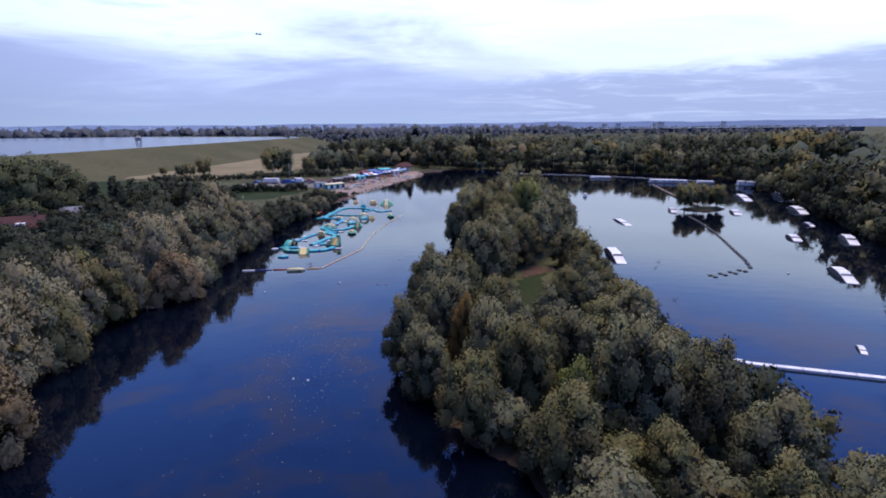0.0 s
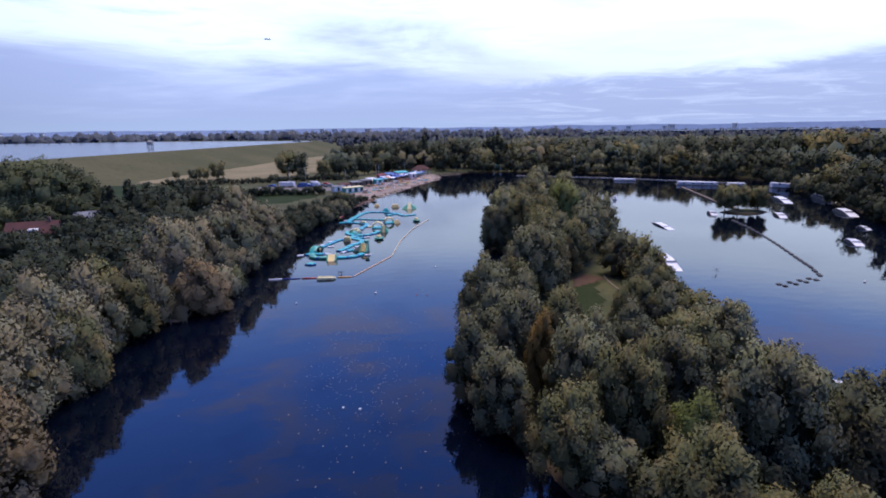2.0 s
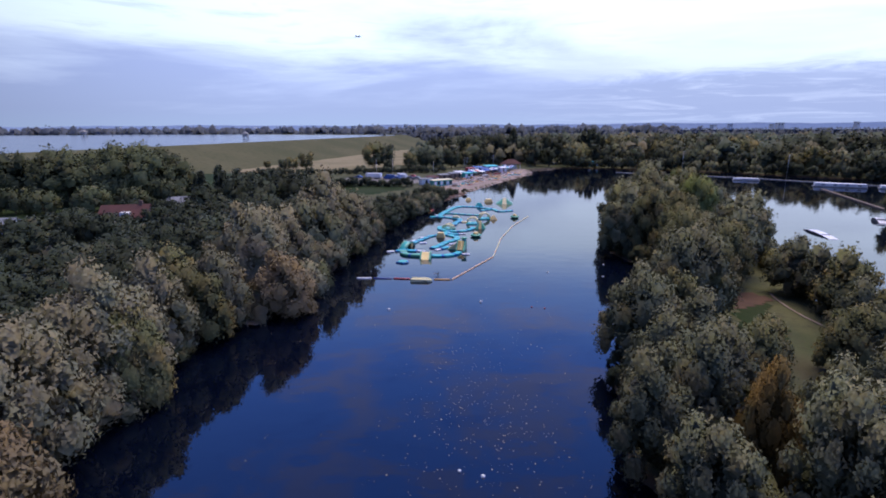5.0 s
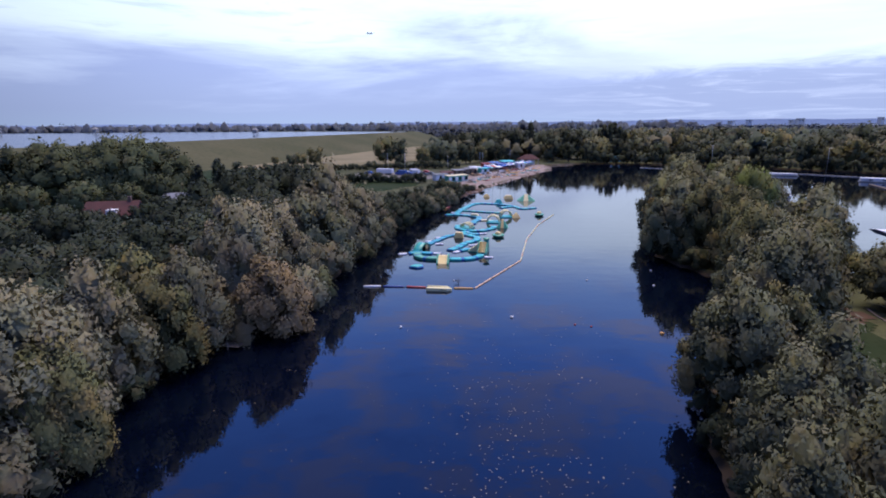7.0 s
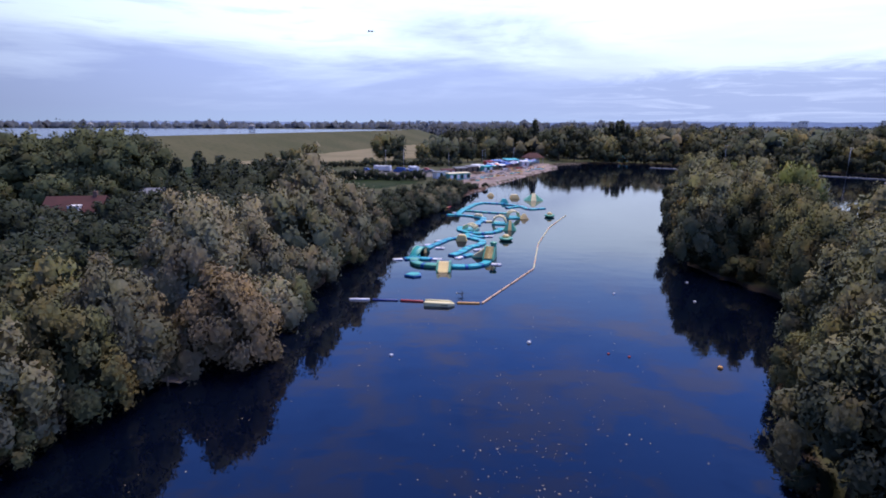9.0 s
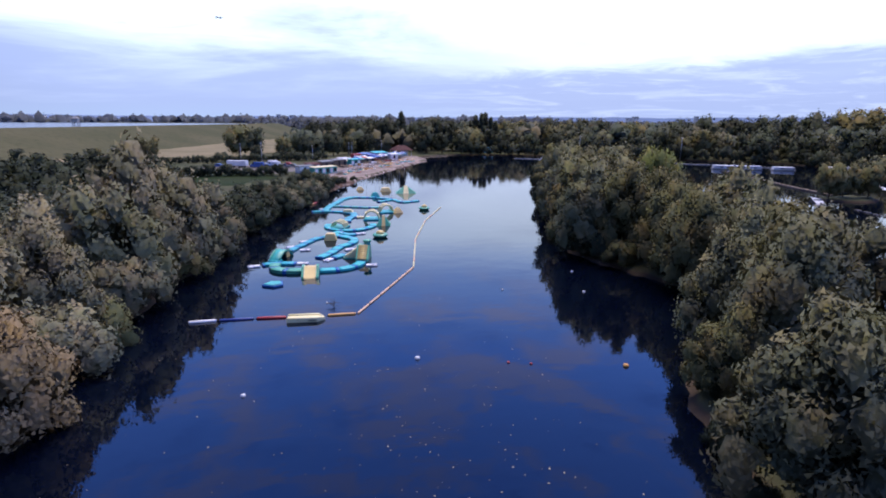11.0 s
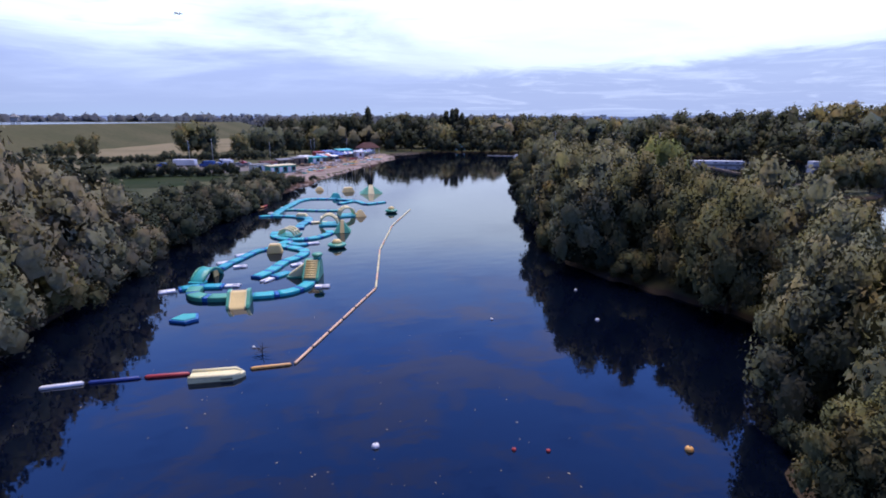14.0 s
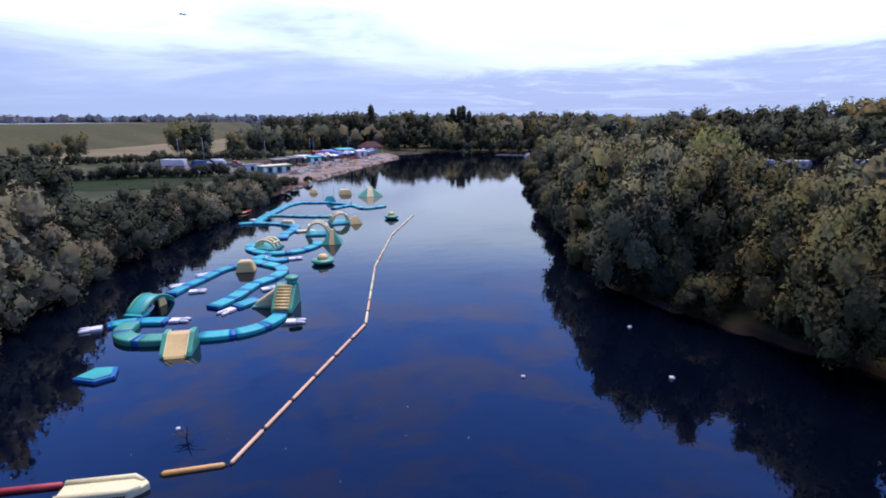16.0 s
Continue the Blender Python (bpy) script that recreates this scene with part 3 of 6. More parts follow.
def plant(x, y, height, leaf="willow", form="willow", detail="near", spread=1.0, z=None, label="", group="trees by the lake"):
    crown, trunk = tree_shape(form, leaf, int(TREE_RNG.integers(3)), detail)
    if z is None:
        z = float(ground_height(np.array([[x]]), np.array([[y]]))[0, 0]) - 0.05
    name = "bush" if form == "bush" else "tree"
    ob = new(name)
    turn = float(TREE_RNG.uniform(0, 360))
    ob.matrix_world = pose(x, y, z, 0, 0, turn) @ Matrix.Diagonal((height * spread, height * spread, height, 1))
    for nm, me in (("crown", crown), ("trunk", trunk)):
        p = new(nm, me)
        p.parent = ob
    return tagged(ob, label or LABELS[leaf].replace("tree", "bush" if form == "bush" else "tree"), name, group)


# trees of the bank to the west: x, y, height, leaf, spread
for x, y, h, leaf, w in (
        (-28, -6, 12, "olive", 1.0), (-28, 3, 12, "olive", 1.0), (-25.5, 11, 12.5, "rust", 1.0), (-23.6, 20, 13.0, "rust", 0.92), (-26.8, 27.5, 14.0, "sere", 0.85), (-28.2, 34, 12.8, "sere", 0.9),
        (-28.8, 40, 13.6, "sere", 0.9), (-25.9, 40, 11.0, "olive", 0.75), (-28.2, 46.5, 13.0, "sere", 0.88), (-26.8, 52, 11.2, "olive", 0.88), (-26.2, 57.5, 11.4, "sere", 0.86), (-19.9, 62.5, 10.7, "rust", 1.0),
        (-23.6, 68.5, 14.0, "sere", 0.88), (-28, 72.5, 13.9, "sere", 0.9), (-21.6, 74.5, 11.2, "sere", 0.9), (-24.2, 79.5, 12.4, "sere", 0.95), (-19.6, 85.5, 12.8, "willow", 0.9), (-23.5, 88, 12.8, "sere", 0.9),
        (-19.2, 92, 12.4, "sere", 0.9), (-22, 98.5, 17.4, "sere", 0.72), (-16.9, 100.5, 12.6, "sere", 0.92), (-20, 106, 13.2, "sere", 0.9), (-16.2, 108, 10.4, "sere", 1.0),
        (-34, 12, 11, "olive", 1.0), (-33, 24, 11, "rust", 1.0), (-36, 33, 10, "olive", 1.0), (-37, 52, 9, "sere", 1.1), (-34, 62, 10, "olive", 1.0), (-32, 88, 11, "sere", 0.9), (-35, -2, 12, "rust", 1.0)):
    plant(x, y, h, leaf, "willow", "near" if x > -30 and y < 82 else "fair", w)
# the spit between the two basins
for x, y, h, leaf, w in (
        (82, 208, 11, "olive", 1.1), (78, 190, 12.5, "willow", 1.0), (84, 182, 10, "lime", 0.9), (72, 178, 12.5, "willow", 1.0), (79, 166, 11.5, "olive", 1.0), (68.5, 164, 12.6, "willow", 0.9), (75, 152, 13.5, "willow", 1.0), (63, 149, 12.8, "olive", 0.95),
        (69.5, 139, 13.2, "olive", 0.95), (58.5, 136, 13.4, "willow", 0.95), (51.5, 124, 13.0, "olive", 0.95), (46, 119, 12.5, "willow", 0.9), (41.8, 114, 13.4, "willow", 0.85), (46.5, 110.5, 13.0, "olive", 0.9), (53.5, 113, 13.3, "willow", 0.88),
        (57.7, 109.5, 14.7, "lime", 0.62), (61.8, 116, 13.6, "willow", 0.9), (67, 119, 11, "willow", 0.9), (49.5, 103, 12.4, "olive", 0.9), (40.2, 104.5, 13.3, "olive", 0.86), (37.4, 95.5, 14.0, "willow", 0.82), (40.6, 91.5, 13.5, "olive", 0.84),
        (46, 92.5, 12.6, "olive", 0.9), (44, 99, 12.8, "willow", 0.9), (62, 97, 12.4, "willow", 0.9), (56, 89, 13, "willow", 0.95), (51.2, 80.5, 12.3, "willow", 0.92), (42.8, 84.5, 11.6, "olive", 0.85), (41, 78.5, 12.2, "olive", 0.85),
        (46.5, 83, 10.2, "willow", 0.8), (59, 79, 8.5, "willow", 1.0), (45, 72, 10.8, "olive", 0.95), (53, 69, 9.5, "willow", 1.0), (39, 68.5, 11.7, "willow", 0.8), (35.2, 60.5, 12.8, "olive", 0.9), (32.4, 64, 11.5, "willow", 0.8), (31.6, 55.8, 13.4, "willow", 0.86),
        (26.6, 56, 7.2, "olive", 0.85), (51, 56, 10.2, "olive", 1.0), (47.5, 49.5, 8.6, "willow", 0.95), (52.5, 62.5, 9.2, "willow", 0.9), (42, 43, 8.0, "olive", 0.95), (22, 45.8, 11.4, "willow", 0.86), (27, 49.5, 9.8, "olive", 0.85), (25, 40.5, 10.3, "willow", 0.9), (20.6, 36.8, 9.7, "willow", 0.9), (29.5, 37.5, 8.8, "olive", 0.9), (22, 31, 11.1, "willow", 0.78),
        (16.4, 29, 10.0, "willow", 0.8), (18, 22.6, 9.0, "willow", 0.8), (21.5, 15, 8.6, "olive", 0.85), (23.2, 26.2, 10.5, "gold", 0.45), (24.8, 21.5, 11.4, "willow", 0.7), (26.6, 16.4, 10.9, "olive", 0.72), (33.5, 21, 9.8, "willow", 0.85), (36, 11.6, 12.2, "willow", 0.75), (28, 7, 9.0, "olive", 0.9), (35, 31.5, 8.8, "willow", 0.9),
        (29.8, 29, 9.2, "willow", 0.8), (40, 26, 8.8, "olive", 1.0), (46, 30, 8.5, "willow", 1.0), (45, 41, 7.5, "willow", 1.1), (49, 48, 8, "olive", 1.0), (30.6, 20.5, 9.2, "olive", 0.6), (31, 13, 8.2, "lime", 0.8), (42, 9.2, 10.4, "willow", 0.85),
        (42.5, 2.4, 9.3, "willow", 0.9), (43.5, 18, 7.5, "willow", 1.0), (38.5, -3, 8.2, "olive", 0.9), (44, -5, 8.2, "willow", 0.9), (26, -2, 8.5, "willow", 1.0), (34, 3, 7.0, "olive", 0.9), (33, -9, 8, "willow", 1.0)):
    plant(x, y, h, leaf, "round" if leaf == "lime" and h > 14 else "willow", "near" if y < 96 and x < 48 else "fair", w)
# lower scrub along the west bank up to the beach
for x, y, h in ((-16, 116, 8), (-13, 121, 8), (-18, 125, 7.5), (-11, 130, 7.5), (-15, 134, 7), (-8.5, 138, 7), (-12, 143, 6.5), (-6, 147, 6.8), (-10, 151, 6), (-3.5, 156, 6.2), (-7, 160, 5.8), (-1, 164, 6), (-4, 169, 6.5), (1, 171, 4.5), (2, 176, 3), (-20, 116, 8.5), (-24, 108, 9)):
    plant(x, y, h, "dark" if int(x) % 3 else "wood", "willow", "fair", 1.25)
for x, y, h in ((3.5, 181, 2.6), (1, 184, 3.4), (6, 186.5, 2.0), (-2, 188, 3.6), (4, 192, 1.8), (-4, 195, 3.0), (9.5, 193.5, 1.5)):
    plant(x, y, h, ("olive", "dark", "wood")[int(h * 5) % 3], "bush", "mid", 1.2, label="low scrub at the end of the beach", group="scrub by the beach")
# willow scrub that hangs over the water's edge
def fringe(edge, lo, hi, step, tall, inset, leaves, detail, seed):
    g = np.random.default_rng(seed)
    pts = [Vector(p) for p in edge[lo:hi]]
    run = 0.0
    for a, b in zip(pts, pts[1:]):
        d = (b - a).normalized()
        while run < (b - a).length:
            p = a + d * run + Vector((d.y, -d.x)) * inset * g.uniform(0.2, 1.4)
            plant(p.x, p.y, g.uniform(*tall), leaves[int(g.integers(len(leaves)))], "bush", detail, g.uniform(0.85, 1.15), label="low willow scrub leaning over the water", group="scrub on the water's edge")
            run += step * g.uniform(0.7, 1.3)
        run -= (b - a).length


fringe(SPIT_EDGE, 2, 11, 6.0, (1.6, 2.8), 1.8, ("wood", "dark", "wood"), "fair", 40)
fringe(SPIT_EDGE, 11, 21, 5.0, (2.6, 4.4), 2.6, ("olive", "wood", "dark"), "fair", 41)
fringe(SPIT_EDGE, 21, 33, 5.5, (4.0, 6.0), 0.6, ("olive", "willow", "dark"), "mid", 42)
fringe(LAKE_EDGE[::-1], len(LAKE_EDGE) - 13, len(LAKE_EDGE) - 1, 5.5, (4.0, 6.0), 0.8, ("sere", "sere", "olive"), "fair", 43)
fringe(LAKE_EDGE[::-1], 1, 14, 6.5, (5.0, 8.5), 1.5, ("wood", "dark", "willow"), "far", 44)
for x, y, h in ((27, 9, 4.5), (29, 3, 5), (31, -3, 5), (32, 6, 4), (30, 12, 5), (35, 10, 4.5), (40, -3, 5), (44, -5, 5), (24, 14, 4.5), (36, 1, 4.5), (33, 15, 4.5), (40, 13, 4.5), (38, 27, 4.5), (33, 33, 5), (45, 36, 5), (31, -10, 6), (37, -12, 6), (44, -12, 6)):
    plant(x, y, h, ("willow", "olive", "dark")[int(h * 2 + x) % 3], "bush", "fair", 1.1, label="low willow scrub between taller trees", group="scrub on the spit")
# islet in the east basin
for x, y, h in ((120.5, 131, 9.5), (126.5, 132.5, 9), (132, 130.5, 8.5)):
    plant(x, y, h, "olive", "round", "fair", 0.85, group="trees on the islet")
# gardens and thickets behind the west bank
rng = np.random.default_rng(11)
for k in range(190):
    x, y = rng.uniform(-105, -26) if k < 95 else rng.uniform(-70, -28), rng.uniform(30, 165) if k < 95 else rng.uniform(-5, 135)
    if land(x, y) < 8 or (x > -43 and y < 78) or abs(x + 78) < 8 and abs(y - 124) < 9 or abs(x + 76) < 6 and abs(y - 153) < 7 or (y > 135 and x > -30) or (y > 110 and x < -88) or (y > 140 and x < -80):
        continue
    plant(x, y, rng.uniform(5.0, 8.0), ("dark", "dark", "dark", "wood")[k % 4], ("round", "bush", "willow")[k % 3], "mid", 1.25, group="garden trees")
for x, y, h in ((-84, 115, 5.5), (-79, 114, 5.2), (-73, 115, 5.6), (-68, 119, 6), (-88, 120, 6), (-80, 108, 6), (-72, 108, 6.5), (-78, 146, 4.5), (-72, 147, 4.2), (-83, 150, 4)):
    plant(x, y, h, "dark", "bush", "mid", 1.0, group="garden trees")
for x, y, h in ((-139, 158, 17), (-131, 160, 18.5), (-124, 164, 19.5), (-117, 160, 18), (-112, 166, 18.5), (-108, 170, 20.5), (-101, 172, 20), (-112, 176, 20.5), (-124, 172, 19), (-104, 182, 20.5), (-96, 180, 19)):
    plant(x, y, h, "tall", "willow", "fair", 1.2, label="tall dull green broadleaf tree in a clump", group="tall broadleaf clump")
for x, y, h in ((-70, 150, 12), (-66, 153, 13.4), (-63, 149, 12), (-74, 155, 10)):
    plant(x, y, h, "dark", "spire", "mid", 1.35, label="dark conifer in a garden", group="garden trees")
for x, y, h in ((-61, 156, 12.5), (-55, 150, 12), (-49, 157, 12.5), (-43, 152, 11.5), (-37, 148, 11), (-51, 144, 11), (-59, 145, 11), (-44, 163, 11.5), (-31, 150, 9), (-66, 144, 9), (-36, 160, 10), (-55, 164, 11)):
    plant(x, y, h, "dark", "willow", "mid", 1.15, group="garden trees")
for x, y, h in ((-132, 140, 8), (-122, 144, 9), (-112, 142, 8), (-100, 145, 9), (-92, 152, 8), (-140, 138, 9), (-88, 162, 9)):
    plant(x, y, h, "tall", "bush", "mid", 1.0, group="tall broadleaf clump")
for k in range(16):
    plant(-66 + 3.4 * k + rng.uniform(-1, 1), 217 - 0.35 * k + rng.uniform(-2, 2), rng.uniform(2.6, 4.4), ("wood", "dark")[k % 2], "bush", "mid", 1.1, label="low dark hedge bush along the car park", group="hedge by the car park")
# hedges and field trees below the embankment
for x, y, h in ((-105, 311, 5), (-92, 300, 7), (-86, 298, 8), (-79, 302, 11), (-40, 306, 17), (-34, 309, 15), (-18, 300, 11), (-10, 312, 12), (-3, 300, 10), (6, 310, 13), (14, 318, 11), (24, 326, 12), (20, 345, 14), (-30, 290, 7)):
    plant(x, y, h, ("dark", "wood", "olive")[int(h) % 3], "round", "mid", 1.05, group="field trees")
for k in range(34):
    t = k / 33
    plant(-95 + 95 * t, 268 + 14 * t + rng.uniform(-3, 3), rng.uniform(2.5, 5), "wood", "bush", "far", 1.2, group="hedge")


def woodland(name, spots, label, mat, seed, lobes=5, sprays=18, size=1.4, wide=1.0):
    """Far trees in one mesh: a few rough lobes and sprays each."""
    g = np.random.default_rng(seed)
    c, r, hearts = [], [], []
    for x, y, h in spots:
        for k in range(lobes):
            a = g.uniform(0, 6.28)
            reach = h * g.uniform(0.08, 0.30) * wide
            z = h * (0.28 + 0.50 * k / (lobes - 1))
            s = h * g.uniform(0.20, 0.31) * wide
            c.append((x + reach * math.cos(a), y + reach * math.sin(a), z))
            r.append((s, s, s * g.uniform(0.85, 1.15)))
            hearts.append((x, y, h * 0.3))
    me = crown_mesh(name, g, np.array(c), np.array(r), sprays, size, mat, core=0.85, rows=3, cols=5, heart=np.array(hearts))
    return tagged(new(name, me), label, "woodland", kind="stuff")


def scatter(seed, x0, x1, y0, y1, step, tall, keep):
    g = np.random.default_rng(seed)
    spots = []
    for x in np.arange(x0, x1, step):
        for y in np.arange(y0, y1, step):
            px, py = x + g.uniform(-0.45, 0.45) * step, y + g.uniform(-0.45, 0.45) * step
            if keep(px, py) and g.random() < 0.9:
                spots.append((px, py, g.uniform(*tall)))
    return spots


for x, y, h in scatter(21, 40, 330, 20, 360, 10.0, (10.5, 17.5), lambda x, y: 3 < land(x, y) < 22 and x > 110 or (y > 316 and 3 < land(x, y) < 30 and x > 56)):
    plant(x, y, h, ("wood", "dark", "willow", "wood", "olive")[int(x * 7 + y) % 5], "round" if int(x) % 2 else "willow", "far", 1.1, group="trees on the far shore")
for x, y, h in ((46.5, 356, 19), (49, 357, 23.6), (90, 344, 18.5), (93.5, 346, 21.5), (97, 345, 22.6), (100, 347, 23.2), (103.5, 346, 20.5), (107, 347, 18)):
    plant(x, y, h, "dark", "spire", "mid", 1.1, label="tall slender poplar above the far shore", group="poplars")
# tall trees that make the skyline behind the far shore
for x, y, h, leaf in ((268, 220, 23, "wood"), (262, 228, 24.4, "olive"), (256, 237, 25.2, "olive"), (247, 248, 24, "wood"), (240, 256, 21, "dark"), (233, 263, 22, "wood"), (224, 272, 20.5, "dark"), (214, 282, 22.2, "wood"), (206, 290, 20.5, "dark"),
                      (196, 296, 20, "wood"), (178, 309, 18.5, "olive"), (168, 316, 19, "dark"), (157, 321, 20.3, "wood"), (148, 326, 19.5, "olive"), (140, 330, 20.8, "wood"), (128, 336, 18.5, "dark"), (115, 340, 19.4, "olive"), (82, 351, 18.8, "wood"),
                      (74, 352, 19.5, "dark"), (67, 354, 20.8, "wood"), (58, 356, 18.6, "dark"), (41, 358, 21, "wood"), (33, 359, 20.2, "dark"), (26, 360, 19.4, "wood"), (19, 360, 19.8, "dark"), (10, 361, 18, "wood"), (-1, 361, 18.2, "dark")):
    plant(x, y, h, leaf, "round", "mid", 1.15, label="tall full-crowned tree behind the far shore", group="skyline trees")
woodland("woodland", scatter(3, 120, 620, -60, 700, 13.5, (10, 18.5), lambda x, y: land(x, y) > 20 and math.hypot(x, y) < 720) , "dense autumn woodland round the lake", LEAF["stand"], 4)
woodland("woodland_beyond", scatter(6, -20, 460, 335, 760, 13.0, (8, 14), lambda x, y: land(x, y) > 28 and x < 0.9 * y and x > -40 + 0.12 * y - 30 and not (x > 120 and y < 700)), "woods and thickets beyond the far shore", LEAF["stand"], 8)
# the two farthest woods use the leaf colour with haze painted in
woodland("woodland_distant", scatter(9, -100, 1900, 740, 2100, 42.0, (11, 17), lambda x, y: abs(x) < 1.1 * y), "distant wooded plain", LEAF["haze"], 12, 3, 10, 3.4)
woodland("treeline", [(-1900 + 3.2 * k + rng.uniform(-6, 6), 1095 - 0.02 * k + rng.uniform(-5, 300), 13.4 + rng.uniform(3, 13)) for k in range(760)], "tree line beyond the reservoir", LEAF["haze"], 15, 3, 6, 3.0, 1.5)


# ---------------------------------------------------------------- the inflatable course
def ribbon(bm, line, wide, high):
    """A low beam of rounded box section along a line."""
    shape = [(-0.49, 0.0), (-0.5, 0.72), (-0.475, 0.93), (-0.42, 1.0), (0.42, 1.0), (0.475, 0.93), (0.5, 0.72), (0.49, 0.0)]
    rings = []
    for i, p in enumerate(line):
        d = line[min(i + 1, len(line) - 1)] - line[max(i - 1, 0)]
        side = Vector((d.y, -d.x, 0)).normalized()
        rings.append([bm.verts.new(p + side * u * wide + Vector((0, 0, v * high))) for u, v in shape])
    n = len(shape)
    for a, b in zip(rings, rings[1:]):
        for k in range(n):
            bm.faces.new((a[k], a[(k + 1) % n], b[(k + 1) % n], b[k])).smooth = 0 < k < 6
    bm.faces.new(rings[0])
    bm.faces.new(rings[-1][::-1])
    bmesh.ops.recalc_face_normals(bm, faces=bm.faces[:])
    return bm


def track(points, wide, high, mat, label, group="inflatable track", joints=BLUE):
    """A floating inflatable beam along plan points: air chambers with darker lacing bands between them."""
    ob = thing("inflatable_track", label, "inflatable", group)
    wide, high = wide * 1.0, high * 0.74
    line = rounded([(x, y, -0.08) for x, y in points], 8)
    far = [0.0]
    for p, q in zip(line, line[1:]):
        far.append(far[-1] + (q - p).length)
    count = max(1, round(far[-1] / 2.3))

    def at(s):
        s = min(max(s, 0.0), far[-1])
        k = max(i for i in range(len(far)) if far[i] <= s)
        return line[k] if k == len(line) - 1 else line[k].lerp(line[k + 1], (s - far[k]) / max(1e-6, far[k + 1] - far[k]))

    for k in range(count):
        s0, s1 = far[-1] * k / count, far[-1] * (k + 1) / count
        bm = bmesh.new()
        ribbon(bm, [at(s0 + 0.24 + (s1 - s0 - 0.48) * i / 5) for i in range(6)], wide, high + 0.08)
        part("chamber", bm, mat, ob)
        bm = bmesh.new()
        ribbon(bm, [at(s1 - 0.24), at(s1), at(s1 + (0.24 if k < count - 1 else 0.0))], wide * 0.985, (high + 0.08) * 0.955)
        part("band", bm, joints, ob)
    bm = bmesh.new()
    ribbon(bm, [at(0.0), at(0.12), at(0.26)], wide * 0.985, (high + 0.08) * 0.955)
    part("band", bm, joints, ob)
    return ob


track([(-6.1, 99.0), (-6.2, 97.0), (-5.3, 95.6), (-3.5, 95.0), (-2.4, 94.9)], 1.35, 0.62, GREEN, "green curved inflatable beam")
track([(-0.6, 94.9), (1.2, 94.8), (3.0, 95.2), (4.4, 96.4), (5.1, 97.8)], 1.25, 0.45, SKYBLUE, "light blue curved inflatable beam")
track([(-7.9, 99.2), (-6.3, 99.6), (-3.6, 99.1)], 1.2, 0.36, SEABLUE, "sea-blue inflatable walkway on the water")
track([(-4.8, 106.2), (-3.9, 108.5), (-3.0, 110.1), (-2.1, 112.0), (-1.1, 113.8), (0.3, 114.7), (2.0, 114.6)], 1.1, 0.34, SEABLUE, "sea-blue inflatable walkway on the water")
track([(-0.6, 101.4), (0.9, 103.6), (2.4, 107.2), (3.9, 108.9), (4.9, 110.9), (4.7, 112.8), (3.4, 114.5), (1.8, 116.5), (2.9, 118.6)], 1.3, 0.36, SKYBLUE, "light blue curved inflatable walkway")
track([(1.3, 101.0), (3.0, 102.6)], 1.2, 0.34, SEABLUE, "sea-blue inflatable walkway on the water")
track([(1.0, 125.5), (0.9, 122.5), (2.6, 120.0), (4.9, 119.4), (6.9, 120.0), (8.9, 122.4), (9.0, 124.2)], 1.2, 0.36, SKYBLUE, "light blue curved inflatable walkway")
track([(3.2, 117.2), (4.2, 115.9), (5.4, 116.2)], 1.1, 0.34, SEABLUE, "sea-blue inflatable walkway on the water")
track([(4.0, 138.4), (5.9, 136.6), (6.2, 134.0), (4.9, 130.5), (4.6, 127.5)], 1.4, 0.36, SEABLUE, "sea-blue inflatable walkway on the water")
track([(6.3, 131.8), (8.4, 131.9), (9.2, 130.5)], 0.9, 0.32, CREAM, "cream inflatable beam on the water")
track([(-2.2, 140.2), (0.4, 140.2), (4.2, 138.4)], 1.1, 0.34, SKYBLUE, "light blue inflatable beam afloat")
track([(0.4, 140.6), (1.6, 146.5), (3.2, 151.5), (5.0, 157.0), (7.3, 159.8)], 1.4, 0.36, SKYBLUE, "long light blue inflatable walkway")
track([(2.2, 146.6), (4.1, 146.0), (8.2, 143.9), (12.3, 142.7)], 1.0, 0.32, TEAL, "teal inflatable beam on the water")
track([(7.3, 159.8), (11.5, 158.5), (12.6, 159.2)], 1.2, 0.34, SEABLUE, "sea-blue inflatable beam on the water")
track([(12.8, 151.0), (16.5, 153.6), (18.4, 149.4), (22.4, 150.8)], 1.1, 0.34, SKYBLUE, "zigzag light blue inflatable beam")
track([(13.0, 157.5), (16.4, 154.8)], 1.1, 0.34, SEABLUE, "sea-blue inflatable beam on the water")


def boarding_pad(x, y, turn, mat=WHITE):
    """A forked floating step."""
    ob = thing("boarding_pad", "white forked floating boarding pad on the water", "float", "boarding pads", (x, y, 0.0), turn, 0.88)
    bm = bmesh.new()
    box(bm, (-0.5, -0.45, -0.06), (0.35, 0.45, 0.22), bevel=0.06)
    part("base", bm, mat, ob)
    for s in (-1, 1):
        bm = bmesh.new()
        tube(bm, [(0.3, s * 0.25, 0.09), (1.0, s * 0.32, 0.09), (1.25, s * 0.32, 0.08)], [0.16, 0.16, 0.10], 8)
        part("prong", bm, mat, ob)
    return ob


for x, y, a in ((-8.6, 98.9, 190), (-3.0, 99.1, -10), (-2.9, 106.6, 0), (6.0, 96.3, -10), (0.9, 100.4, 230), (3.6, 105.5, 20), (6.0, 116.4, 5), (-2.6, 112.3, 200), (-4.4, 109.0, 200), (3.0, 118.3, 250), (2.4, 149.5, 170), (0.3, 143.2, 170), (5.8, 133.0, 0), (6.2, 158.6, 180)):
    boarding_pad(x, y, a)


